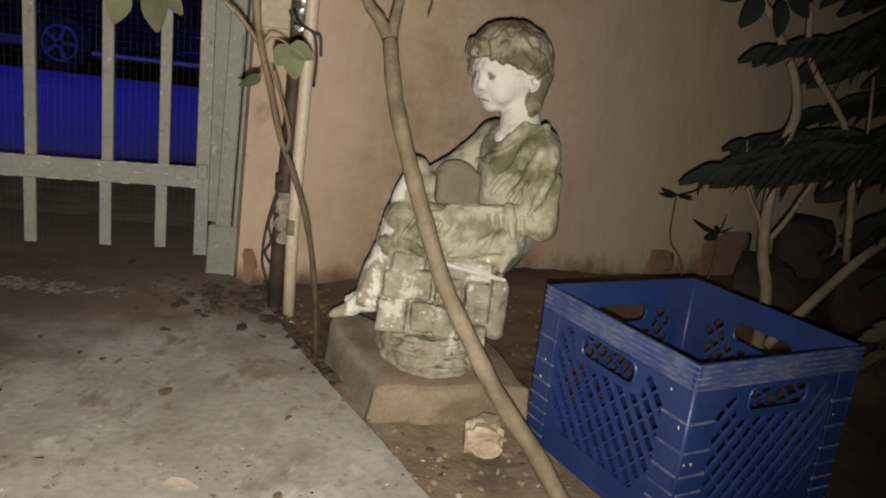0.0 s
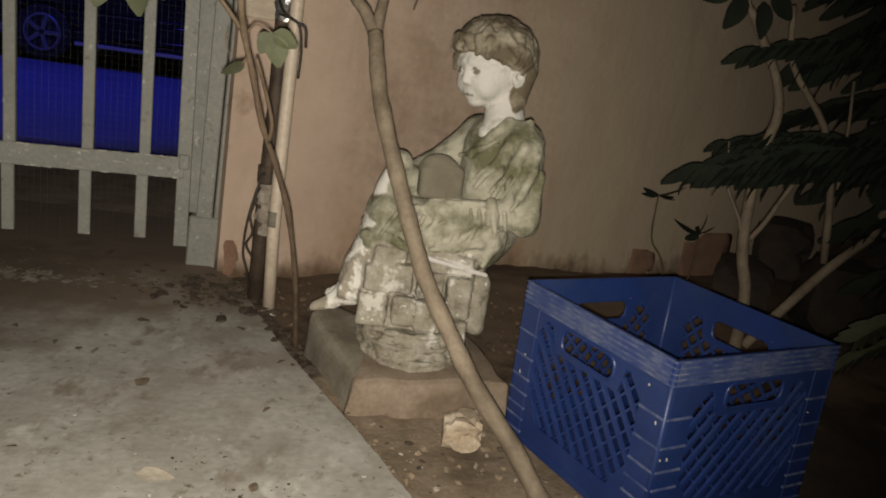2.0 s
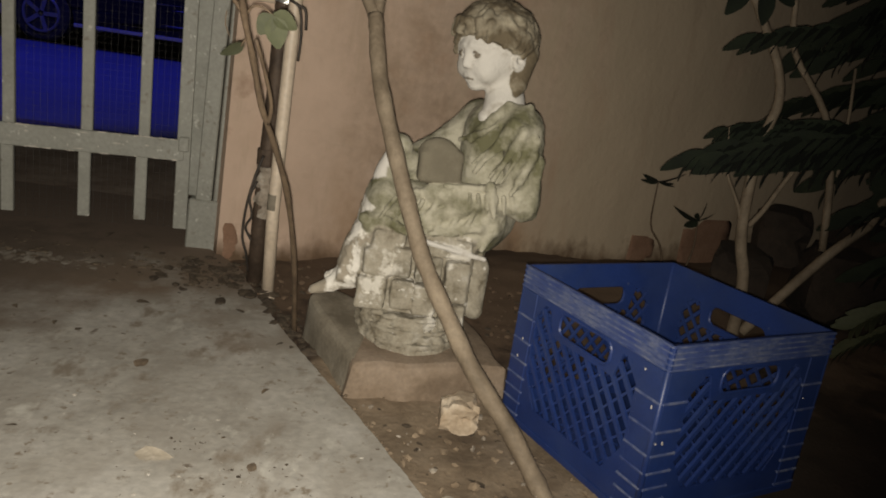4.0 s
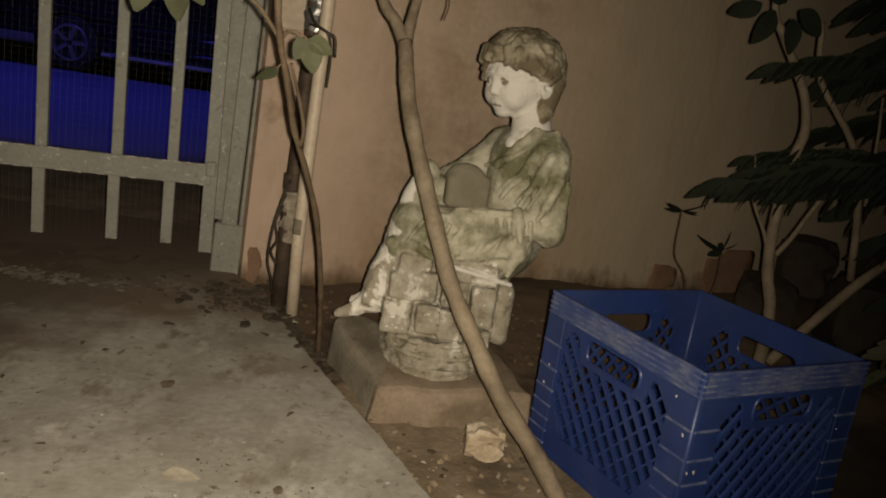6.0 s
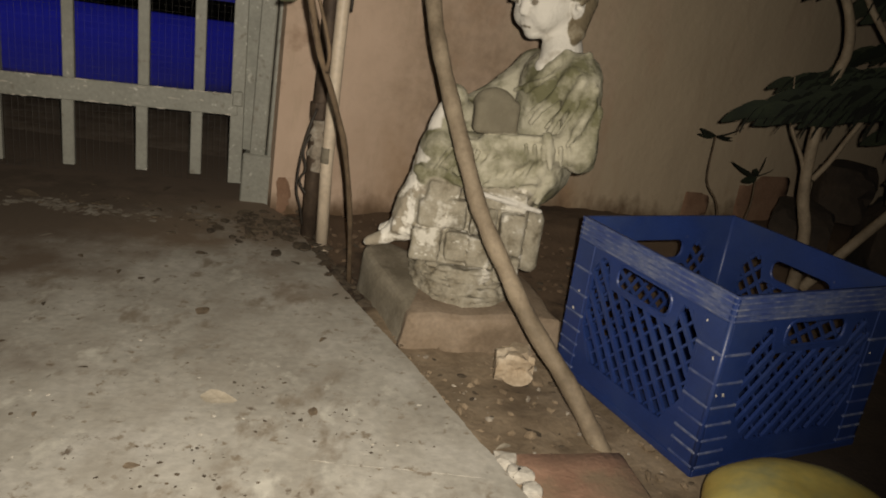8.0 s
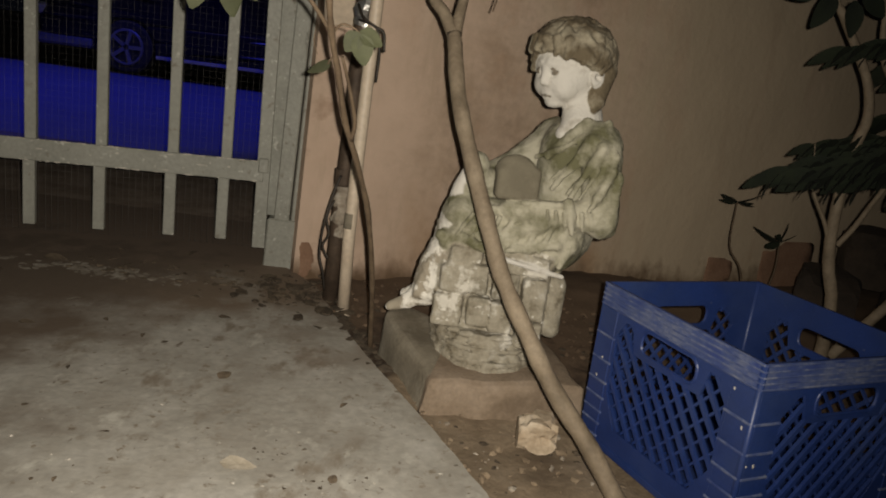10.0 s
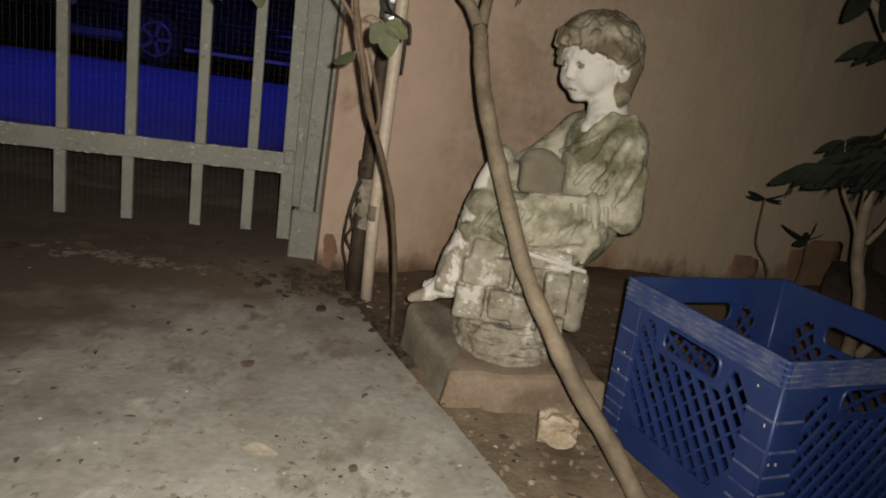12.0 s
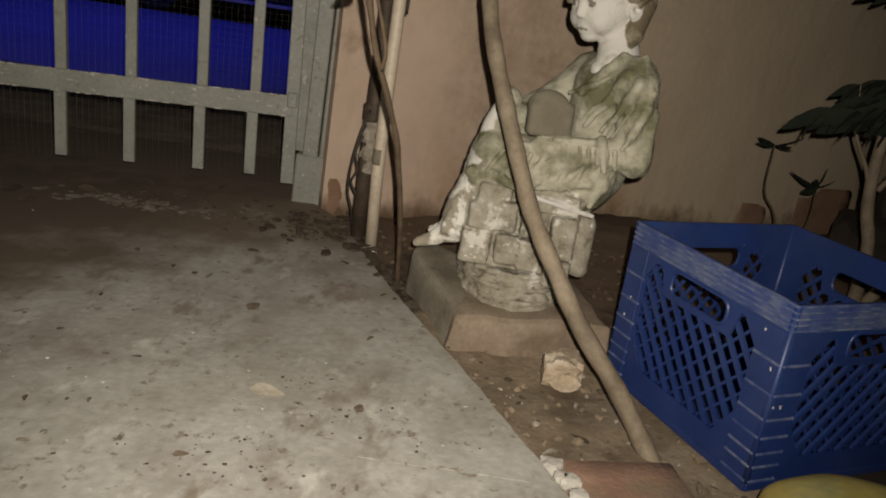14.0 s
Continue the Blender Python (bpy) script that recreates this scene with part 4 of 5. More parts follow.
brick_at = pose(0.19, 0.962, -0.013, 0.5, -1, 12)
bm = box(bmesh.new(), (-0.085, -0.10, -0.03), (0.085, 0.072, 0.012), bevel=0.006)
bmesh.ops.subdivide_edges(bm, edges=list(bm.edges), cuts=3, use_grid_fill=True)
for v in bm.verts:
    v.co += 0.003 * Vector((noise.noise(v.co * 40), noise.noise(v.co * 40 + Vector((7, 0, 0))), 0.6 * noise.noise(v.co * 50)))
solid("brick", bm, BRICK, "worn red brick sunk flat in the soil", "brick", at=brick_at, smooth=True)
random.seed(8)
for x, y, r in ((0.079, 0.985, 0.022), (0.103, 0.958, 0.020), (0.112, 0.925, 0.019), (0.092, 0.962, 0.016)):
    bm = stone(bmesh.new(), (x, y, 0.0), (r, r * 0.9, 0.012), x * 90, 2, 0.5, flat=True)
    solid("mortar_chip", bm, CHIP, "pale broken mortar chip at the edge of the slab", "chip", "mortar chips")


def fruit_mesh():
    bm = bmesh.new()
    made = bmesh.ops.create_uvsphere(bm, u_segments=48, v_segments=24, radius=1)["verts"]
    for v in made:
        a = math.atan2(v.co.y, v.co.x)
        r = 1 + 0.025 * math.cos(8 * a) * (1 - v.co.z ** 2) + 0.05 * noise.noise(v.co * 1.5)
        v.co = Vector((v.co.x * r * 0.128, v.co.y * r * 0.105, v.co.z * (1 - 0.15 * math.exp(-8 * (v.co.x ** 2 + v.co.y ** 2))) * 0.062))
    return bm


solid("squash", fruit_mesh(), YELLOW, "yellow-green rounded squash lying by the crate", "squash", smooth=True, at=pose(0.437, 0.868, 0.042, 0, 0, 10))

# ---- pipe, pole, tape and cables by the wall ----
pipe = thing("drain_pipe", (-0.313, 1.78, -0.013), "slim cream plastic pipe standing on the slab edge", "pipe")
bm = tube(bmesh.new(), [(0, 0, 0), (-0.004, 0, 0.20), (0.0, 0, 0.45), (0.006, 0, 0.735), (0.02, 0, 1.6)], 0.0145, 16)
part("tube", bm, PVC, pipe, smooth=True)
bm = tube(bmesh.new(), [(0, 0, 0.001), (0, 0, 0.016)], 0.0175, 16)
part("foot_collar", bm, PVC, pipe, "dirty cream collar")
bm = tube(bmesh.new(), [(-0.0045, 0, 0.216), (-0.0040, 0, 0.252)], 0.0149, 16)
part("joint_band", bm, LICHEN, pipe, "grey band at a pipe joint", smooth=True)

pole = thing("dark_pole", (-0.356, 1.825, 0.0), "dark rusty metal pole wrapped with tape and wire", "pole")
bm = tube(bmesh.new(), [(0, 0, -0.02), (0.004, 0, 0.2), (0.012, 0, 0.45), (0.014, 0, 0.62), (0.018, 0, 1.6)], [0.018, 0.018, 0.0175, 0.017, 0.016], 14, rough=0.1)
part("shaft", bm, RUST, pole, smooth=True)
for z0, z1, r in ((0.655, 0.76, 0.0205), (0.172, 0.292, 0.0205)):
    pts = [(0.004 + 0.018 * z + 0.002 * math.sin(k * 1.7), 0, z0 + (z1 - z0) * k / 9) for k, z in enumerate(np.linspace(z0, z1, 10))]
    bm = tube(bmesh.new(), pts, [r * (1 + 0.14 * math.sin(k * 2.3)) for k in range(10)], 14, rough=0.25)
    part("tape_wrap", bm, FOIL if z0 > 0.5 else DUST, pole, "crumpled silver tape" if z0 > 0.5 else "dull grey cement wrap")
bm = tube(bmesh.new(), [(0.006, 0, 0.296), (0.006, 0, 0.332)], 0.0215, 14)
part("coupling", bm, RUST, pole, "dark pipe coupling")

random.seed(3)
for pts, r in (([(-0.350, 1.80, 0.70), (-0.330, 1.76, 0.672), (-0.300, 1.755, 0.655), (-0.283, 1.758, 0.645), (-0.279, 1.76, 0.606)], 0.0034),
               ([(-0.345, 1.80, 0.668), (-0.318, 1.755, 0.662), (-0.296, 1.755, 0.648), (-0.288, 1.758, 0.600), (-0.290, 1.76, 0.54)], 0.0030),
               ([(-0.352, 1.80, 0.32), (-0.366, 1.79, 0.27), (-0.380, 1.79, 0.20), (-0.384, 1.79, 0.13), (-0.372, 1.79, 0.085), (-0.366, 1.80, 0.04)], 0.0030),
               ([(-0.362, 1.80, 0.26), (-0.374, 1.79, 0.22), (-0.366, 1.79, 0.18), (-0.378, 1.79, 0.15), (-0.362, 1.79, 0.12)], 0.0030)):
    bm = tube(bmesh.new(), bend(pts), r, 7)
    solid("cable", bm, CABLE, "thin black cable tied to the pole", "cable", "cables on the pole", smooth=True)

# ---- leaves ----
def leaf(bm, base, way, across, length, width, curl=0.15, slot=0, blunt=0.6, rows=6):
    """One leaf blade: an oval, folded a little along its rib and curling down."""
    base, way, across = Vector(base), Vector(way).normalized(), Vector(across)
    across = (across - way * across.dot(way)).normalized()
    out = way.cross(across)
    rings = []
    for i in range(rows + 1):
        t = i / rows
        w = width * 0.5 * max(0.04, math.sin(math.pi * min(0.985, t ** blunt * 0.94 + 0.03)) ** 0.8)
        p = base + way * (length * t) + out * (-curl * length * t * t)
        rings.append([bm.verts.new(p + across * w * s + out * (0.18 * w * abs(s))) for s in (-1, 0, 1)])
    for a, b in zip(rings, rings[1:]):
        for k in (0, 1):
            bm.faces.new((a[k], a[k + 1], b[k + 1], b[k])).material_index = slot


def leaf_part(parent, base, way, across, length, width, material, label="", curl=0.15, blunt=0.6):
    bm = bmesh.new()
    leaf(bm, base, way, across, length, width, curl, 0, blunt)
    return part("leaf", bm, material, parent, label, smooth=True)


# ---- the leaning branch before the statue ----
sapling = thing("sapling", (0.221, 1.09, -0.01), "bare smooth tan sapling trunk leaning before the statue", "sapling")
O = Vector((0.221, 1.09, -0.01))
trunk = bend([(0.256, 1.064, -0.045), (0.221, 1.090, 0.0), (0.172, 1.129, 0.065), (0.110, 1.170, 0.133), (0.059, 1.213, 0.206), (0.010, 1.259, 0.281), (-0.026, 1.307, 0.361), (-0.065, 1.362, 0.453),
              (-0.098, 1.415, 0.541), (-0.117, 1.465, 0.625), (-0.123, 1.481, 0.651)], 4)
bm = tube(bmesh.new(), [p - O for p in trunk], [r * (1 + 0.06 * math.sin(i * 1.9)) for i, r in enumerate(taper(0.0150, 0.0138, len(trunk)))], 14, rough=0.10)
part("trunk", bm, BARK, sapling, smooth=True)
for pts, r0, r1 in (([(-0.121, 1.478, 0.645), (-0.146, 1.501, 0.686), (-0.173, 1.521, 0.718), (-0.20, 1.53, 0.80), (-0.22, 1.52, 1.0)], 0.0125, 0.008),
                    ([(-0.121, 1.478, 0.642), (-0.118, 1.503, 0.689), (-0.114, 1.525, 0.725), (-0.10, 1.56, 0.85), (-0.11, 1.58, 1.05)], 0.0115, 0.007)):
    pts = bend(pts, 4)
    bm = tube(bmesh.new(), [p - O for p in pts], taper(r0, r1, len(pts)), 12, rough=0.10)
    part("limb", bm, BARK, sapling, smooth=True)
bm = tube(bmesh.new(), [p - O for p in bend([(-0.11, 1.56, 0.86), (-0.07, 1.52, 0.80), (-0.055, 1.50, 0.735), (-0.06, 1.50, 0.70)], 4)], 0.0016, 6)
part("twig", bm, VINE, sapling)

# ---- the vine by the gate post ----
vine = thing("vine", (-0.219, 1.574, 0.0), "thin brown woody vine with a few round green leaves", "vine")
O = Vector((-0.219, 1.574, 0.0))
stem = bend([(-0.219, 1.58, -0.02), (-0.215, 1.433, 0.182), (-0.222, 1.313, 0.338), (-0.239, 1.240, 0.433), (-0.255, 1.191, 0.496), (-0.262, 1.140, 0.562), (-0.269, 1.095, 0.620),
             (-0.269, 1.055, 0.673), (-0.27, 1.02, 0.80), (-0.25, 1.0, 1.0)], 5)
bm = tube(bmesh.new(), [p - O for p in stem], [r * (1 + 0.10 * math.sin(i * 1.3)) for i, r in enumerate(taper(0.0049, 0.0042, len(stem)))], 10, rough=0.15)
part("stem", bm, VINE, vine, smooth=True)
for pts, r in (([(-0.268, 1.098, 0.617), (-0.292, 1.071, 0.652), (-0.310, 1.058, 0.669), (-0.40, 1.03, 0.76)], 0.0032), ([(-0.247, 1.21, 0.470), (-0.241, 1.19, 0.500), (-0.247, 1.151, 0.548), (-0.256, 1.12, 0.59)], 0.0034),
               ([(-0.268, 1.10, 0.618), (-0.256, 1.09, 0.631), (-0.241, 1.088, 0.629), (-0.230, 1.09, 0.622)], 0.0016), ([(-0.266, 1.12, 0.59), (-0.272, 1.122, 0.585), (-0.276, 1.125, 0.578)], 0.0016),
               ([(-0.40, 1.03, 0.76), (-0.43, 1.07, 0.71), (-0.435, 1.078, 0.665)], 0.0014), ([(-0.38, 1.03, 0.74), (-0.395, 1.07, 0.70), (-0.395, 1.073, 0.668)], 0.0014),
               ([(-0.288, 1.085, 0.62), (-0.290, 1.09, 0.605), (-0.284, 1.09, 0.590)], 0.0007)):
    pts = bend(pts, 4)
    bm = tube(bmesh.new(), [p - O for p in pts], taper(r, r * 0.7, len(pts)), 7)
    part("twig", bm, VINE, vine, smooth=True)
for base, way, across, length, width in (((-0.230, 1.089, 0.622), (0.25, -0.05, -0.95), (1, 0.3, 0.1), 0.040, 0.030), ((-0.232, 1.090, 0.624), (0.9, 0.1, -0.32), (0.3, 0.5, 1), 0.034, 0.026),
                                         ((-0.232, 1.088, 0.624), (-0.45, -0.2, -0.85), (1, 0.2, -0.5), 0.030, 0.026), ((-0.273, 1.124, 0.583), (-0.72, -0.1, -0.62), (0.5, 0.75, -0.45), 0.034, 0.020),
                                         ((-0.436, 1.076, 0.668), (-0.25, -0.1, -0.95), (1, 0.3, 0), 0.044, 0.030), ((-0.396, 1.072, 0.672), (0.05, -0.2, -0.95), (1, -0.2, 0), 0.050, 0.036),
                                         ((-0.392, 1.072, 0.674), (0.75, -0.1, -0.60), (0.4, 0.5, 0.5), 0.040, 0.026), ((-0.38, 1.05, 0.71), (-0.8, -0.1, -0.35), (0.2, 0.5, 0.5), 0.045, 0.030)):
    leaf_part(vine, Vector(base) - O, way, across, length, width, LEAF, "dusty green oval leaf", 0.18, 0.75)

# ---- shrub by the wall: stems and feathered fronds ----
def frond(parent, base, way, length, pairs, size, material, droop=0.25, flat=0.1, seed=0):
    rnd = random.Random(seed)
    base, way = Vector(base), Vector(way).normalized()
    side = way.cross(UP).normalized()
    up = side.cross(way)
    pts = [base + way * (length * t) - UP * (droop * length * t * t) for t in np.linspace(0, 1, 9)]
    bm = tube(bmesh.new(), pts, taper(0.0022, 0.0010, 9), 5)
    part("leaf_stalk", bm, material, parent)
    bm = bmesh.new()
    pairs = int(pairs * 1.15)
    for i in range(pairs):
        t = 0.12 + 0.88 * i / (pairs - 1)
        p = pts[0].lerp(pts[-1], 0) + way * (length * t) - UP * (droop * length * t * t)
        k = size * (0.75 + 0.35 * math.sin(math.pi * min(1, t * 1.05))) * rnd.uniform(0.85, 1.15)
        for s in (-1, 1):
            d = side * s * 0.45 + way * 0.88 + up * rnd.uniform(-0.25, 0.05) - UP * (flat + 0.20)
            leaf(bm, p, d, way.cross(d), k * 1.25, k * 0.50, 0.22, rows=5, blunt=0.85)
    return tagged(part("foliage", bm, material, parent, smooth=True), kind="stuff")


shrub = thing("shrub", (0.79, 1.75, -0.005), "dark leafy shrub with pale stems growing by the wall", "shrub")
O = Vector((0.79, 1.75, -0.005))
MAIN = ([(0.80, 1.75, -0.02), (0.795, 1.75, 0.176), (0.764, 1.75, 0.282), (0.751, 1.75, 0.401), (0.756, 1.75, 0.530), (0.768, 1.75, 0.606), (0.742, 1.75, 0.688), (0.667, 1.75, 0.798), (0.64, 1.75, 0.84), (0.60, 1.72, 0.98)], 0.015, 0.007)
for pts, r0, r1 in (MAIN, ([(0.773, 1.75, 0.32), (0.80, 1.75, 0.365), (0.825, 1.75, 0.422), (0.85, 1.73, 0.50)], 0.0065, 0.005), ([(0.752, 1.75, 0.33), (0.731, 1.75, 0.372), (0.70, 1.75, 0.42), (0.687, 1.75, 0.455), (0.672, 1.75, 0.535)], 0.0055, 0.0012),
                    ([(0.82, 1.75, 0.06), (0.878, 1.75, 0.142), (0.981, 1.75, 0.279), (1.06, 1.75, 0.36)], 0.013, 0.010), ([(0.98, 1.78, 0.28), (0.948, 1.78, 0.462), (0.895, 1.78, 0.595), (0.79, 1.78, 0.717), (0.76, 1.78, 0.84)], 0.009, 0.006),
                    ([(0.948, 1.75, 0.46), (0.935, 1.75, 0.60), (0.92, 1.75, 0.70)], 0.004, 0.003), ([(1.06, 1.75, 0.36), (1.10, 1.75, 0.6), (1.08, 1.75, 0.95)], 0.010, 0.006)):
    pts = bend(pts, 4)
    bm = tube(bmesh.new(), [p - O for p in pts], taper(r0, r1, len(pts)), 10, rough=0.12)
    part("stem", bm, BARK, shrub, smooth=True)
FRONDS = [((0.98, 1.70, 0.560), (-1, -0.10, -0.05), 0.405, 13, 0.080, 0.18), ((1.02, 1.62, 0.565), (-1, -0.05, 0.02), 0.40, 12, 0.085, 0.22), ((0.95, 1.76, 0.575), (-1, 0.05, -0.02), 0.265, 10, 0.07, 0.15),
          ((1.30, 1.58, 0.62), (-1, 0.05, 0.02), 0.40, 12, 0.09, 0.25),
          ((1.36, 1.7, 0.48), (-1, 0.1, 0.0), 0.34, 11, 0.095, 0.3), ((1.40, 1.62, 0.40), (-1, 0.1, 0.05), 0.34, 10, 0.10, 0.4),
          ((1.08, 1.66, 0.545), (-1, -0.02, -0.02), 0.42, 13, 0.10, 0.16), ((1.10, 1.72, 0.59), (-1, 0.02, -0.04), 0.38, 13, 0.10, 0.12), ((1.10, 1.72, 0.80), (-1, -0.03, -0.02), 0.42, 13, 0.08, 0.14)]
rnd = random.Random(17)
for _ in range(26):
    FRONDS.append(((rnd.uniform(1.36, 1.75), rnd.uniform(1.65, 2.05), rnd.uniform(0.50, 1.15)), (-1, rnd.uniform(-0.3, 0.3), rnd.uniform(-0.25, 0.15)), rnd.uniform(0.30, 0.46), 11, rnd.uniform(0.085, 0.115), rnd.uniform(0.15, 0.4)))
for _ in range(20):
    FRONDS.append(((rnd.uniform(1.12, 1.32), rnd.uniform(1.72, 1.88), rnd.uniform(0.84, 1.12)), (-1, rnd.uniform(-0.2, 0.2), rnd.uniform(-0.25, 0.05)), rnd.uniform(0.20, 0.32), 10, rnd.uniform(0.085, 0.11), rnd.uniform(0.15, 0.4)))
for _ in range(16):
    FRONDS.append(((rnd.uniform(1.24, 1.50), rnd.uniform(1.66, 1.80), rnd.uniform(0.58, 0.92)), (-1, rnd.uniform(-0.2, 0.2), rnd.uniform(-0.2, 0.1)), rnd.uniform(0.18, 0.27), 9, rnd.uniform(0.085, 0.115), rnd.uniform(0.15, 0.4)))
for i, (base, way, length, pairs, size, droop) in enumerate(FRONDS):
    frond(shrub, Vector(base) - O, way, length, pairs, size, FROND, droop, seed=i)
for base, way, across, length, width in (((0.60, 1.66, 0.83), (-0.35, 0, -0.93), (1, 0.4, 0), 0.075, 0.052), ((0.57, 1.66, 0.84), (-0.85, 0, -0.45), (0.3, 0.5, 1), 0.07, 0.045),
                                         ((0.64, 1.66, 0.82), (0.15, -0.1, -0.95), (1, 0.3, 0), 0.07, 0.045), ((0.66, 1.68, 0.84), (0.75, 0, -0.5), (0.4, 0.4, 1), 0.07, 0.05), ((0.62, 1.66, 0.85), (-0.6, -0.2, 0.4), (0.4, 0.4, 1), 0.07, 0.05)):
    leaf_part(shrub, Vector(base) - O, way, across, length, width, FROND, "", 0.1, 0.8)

fern = thing("fern", (1.02, 1.42, -0.005), "green feathered fern frond beside the crate", "fern")
O = Vector((1.02, 1.42, -0.005))
bm = tube(bmesh.new(), [p - O for p in bend([(1.02, 1.42, -0.02), (1.03, 1.42, 0.14), (1.00, 1.42, 0.27)], 4)], 0.003, 6)
part("stem", bm, VINE, fern)
for i, (base, way, length) in enumerate((((1.0, 1.42, 0.27), (-1, -0.2, 0.1), 0.15), ((1.03, 1.42, 0.24), (-0.9, 0.3, -0.25), 0.15), ((1.02, 1.42, 0.26), (-0.7, -0.6, -0.2), 0.12))):
    frond(fern, Vector(base) - O, way, length, 9, 0.045, LEAF, 0.4, seed=40 + i)

# ---- seedlings at the foot of the wall ----
def seedling(place, points, r, leaves):
    ob = thing("seedling", place, "small dark seedling with spread oval leaves by the wall", "seedling", "seedlings by the wall")
    o = Vector(place)
    pts = bend(points, 4)
    part("stem", tube(bmesh.new(), [p - o for p in pts], taper(r, r * 0.6, len(pts)), 6), VINE, ob)
    for way, length in leaves:
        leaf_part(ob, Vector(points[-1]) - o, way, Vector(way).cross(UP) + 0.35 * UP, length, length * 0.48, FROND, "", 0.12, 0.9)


seedling((0.80, 2.25, 0.03), [(0.80, 2.25, 0.02), (0.768, 2.25, 0.13), (0.724, 2.25, 0.195), (0.718, 2.25, 0.325)], 0.0035,
         (((-1, -0.1, -0.12), 0.055), ((1, 0, 0.30), 0.085), ((-0.8, -0.3, 0.22), 0.055), ((0.9, -0.4, -0.22), 0.05), ((0.5, -0.6, 0.0), 0.05), ((-0.6, 0.5, 0.1), 0.05)))
seedling((0.86, 2.25, 0.03), [(0.845, 2.25, 0.02), (0.868, 2.25, 0.13), (0.863, 2.25, 0.226)], 0.0035,
         (((-1, -0.1, 0.28), 0.095), ((0.35, 0, 0.9), 0.060), ((0.9, -0.2, 0.45), 0.05), ((-0.7, -0.4, -0.35), 0.06), ((-0.3, -0.5, 0.3), 0.05)))

# bricks where plaster has fallen off; u 1.74 stands in for a red stain
for u, z, w, h in ((1.446, 0.035, 0.075, 0.068), (1.74, 0.05, 0.165, 0.14), (0.030, 0.04, 0.034, 0.075)):
    bm = stone(bmesh.new(), (0, 0, 0), (w, 0.012, h), u * 9, 3, 0.45, flat=True)
    bare = part("brick", bm, BARE, wall, "red patch low on the wall, bare brick and stained plaster", smooth=True)
    bare.matrix_local = pose(u, 0.0055, z, 0, 5 * math.sin(9 * u), 0)

# dark stones heaped beyond the shrub
random.seed(12)
for x, y, z, s in ((1.02, 2.22, 0.08, 0.16), (1.28, 2.18, 0.10, 0.20), (1.18, 2.35, 0.2, 0.15), (1.48, 2.3, 0.14, 0.22)):
    bm = stone(bmesh.new(), (0, 0, 0), (s, s * 0.7, s * 0.75), x * 7, 3, 0.4, flat=True)
    solid("boulder", bm, DARKSTONE, "dark earthy boulder heaped by the wall", "boulder", "boulders by the wall", at=pose(x, y, z, 0, 0, 60 * x))

# ---- litter ----
def crumbs(count, pick, lo, hi, seed, thin=0.4):
    rnd = random.Random(seed)
    bm = bmesh.new()
    verts, faces = [], []
    base = bmesh.new()
    bmesh.ops.create_icosphere(base, subdivisions=1, radius=1)
    shape = [v.co.copy() for v in base.verts]
    tris = [[v.index for v in f.verts] for f in base.faces]
    base.free()
    bm.free()
    for _ in range(count):
        x, y, z = pick(rnd)
        s = lo + (hi - lo) * rnd.random() ** 2.5
        a, stretch = rnd.uniform(0, 6.28), rnd.uniform(0.4, 1.0)
        n = len(verts)
        for v in shape:
            k = rnd.uniform(0.6, 1.3)
            u, w = v.x * s * k, v.y * s * k * stretch
            verts.append((x + u * math.cos(a) - w * math.sin(a), y + u * math.sin(a) + w * math.cos(a), z + s * thin * (v.z * k + 0.6)))
        faces += [[n + i for i in f] for f in tris]
    me = bpy.data.meshes.new("crumbs")
    me.from_pydata(verts, [], faces)
    return me


PATCHES = ((-0.198, 1.032), (-0.233, 0.99), (-0.37, 0.865), (-0.44, 0.82), (-0.33, 0.91), (-0.27, 1.085), (-0.30, 0.84), (-0.10, 0.98))


def in_patches(rnd):
    x, y = rnd.choice(PATCHES)
    return x + rnd.gauss(0, 0.040), y + rnd.gauss(0, 0.018), 0.010


def on_slab(rnd):
    while True:
        y = rnd.choice((rnd.uniform(0.6, 2.0), rnd.gauss(0.98, 0.10), rnd.uniform(0.7, 1.3)))
        x = rnd.uniform(-1.1, 0.1)
        edge = edge_x(y)
        if x < edge - 0.012:
            return x, y, 0.010


def by_pole(rnd):
    if rnd.random() < 0.6:
        return rnd.gauss(-0.44, 0.07), rnd.gauss(1.82, 0.06), 0.010
    y = rnd.uniform(1.45, 1.80)
    return -0.20 - 0.44 * (y - 1.46) + rnd.gauss(0.012, 0.014), y, 0.004


def near_gate(rnd):
    return rnd.uniform(-1.0, -0.32), rnd.gauss(1.86, 0.06), 0.010


def on_soil(rnd):
    while True:
        y = rnd.uniform(0.85, 2.1)
        x = rnd.uniform(-0.35, 0.45)
        edge = edge_x(y)
        if x > edge + 0.012 and not (-0.2 < x < 0.24 and 1.36 < y < 1.7):
            return x, y, soil_height(x, y)


def along_edge(rnd):
    y = rnd.uniform(0.95, 1.84)
    return edge_x(y) + abs(rnd.gauss(0.008, 0.012)) + 0.006, y, -0.012


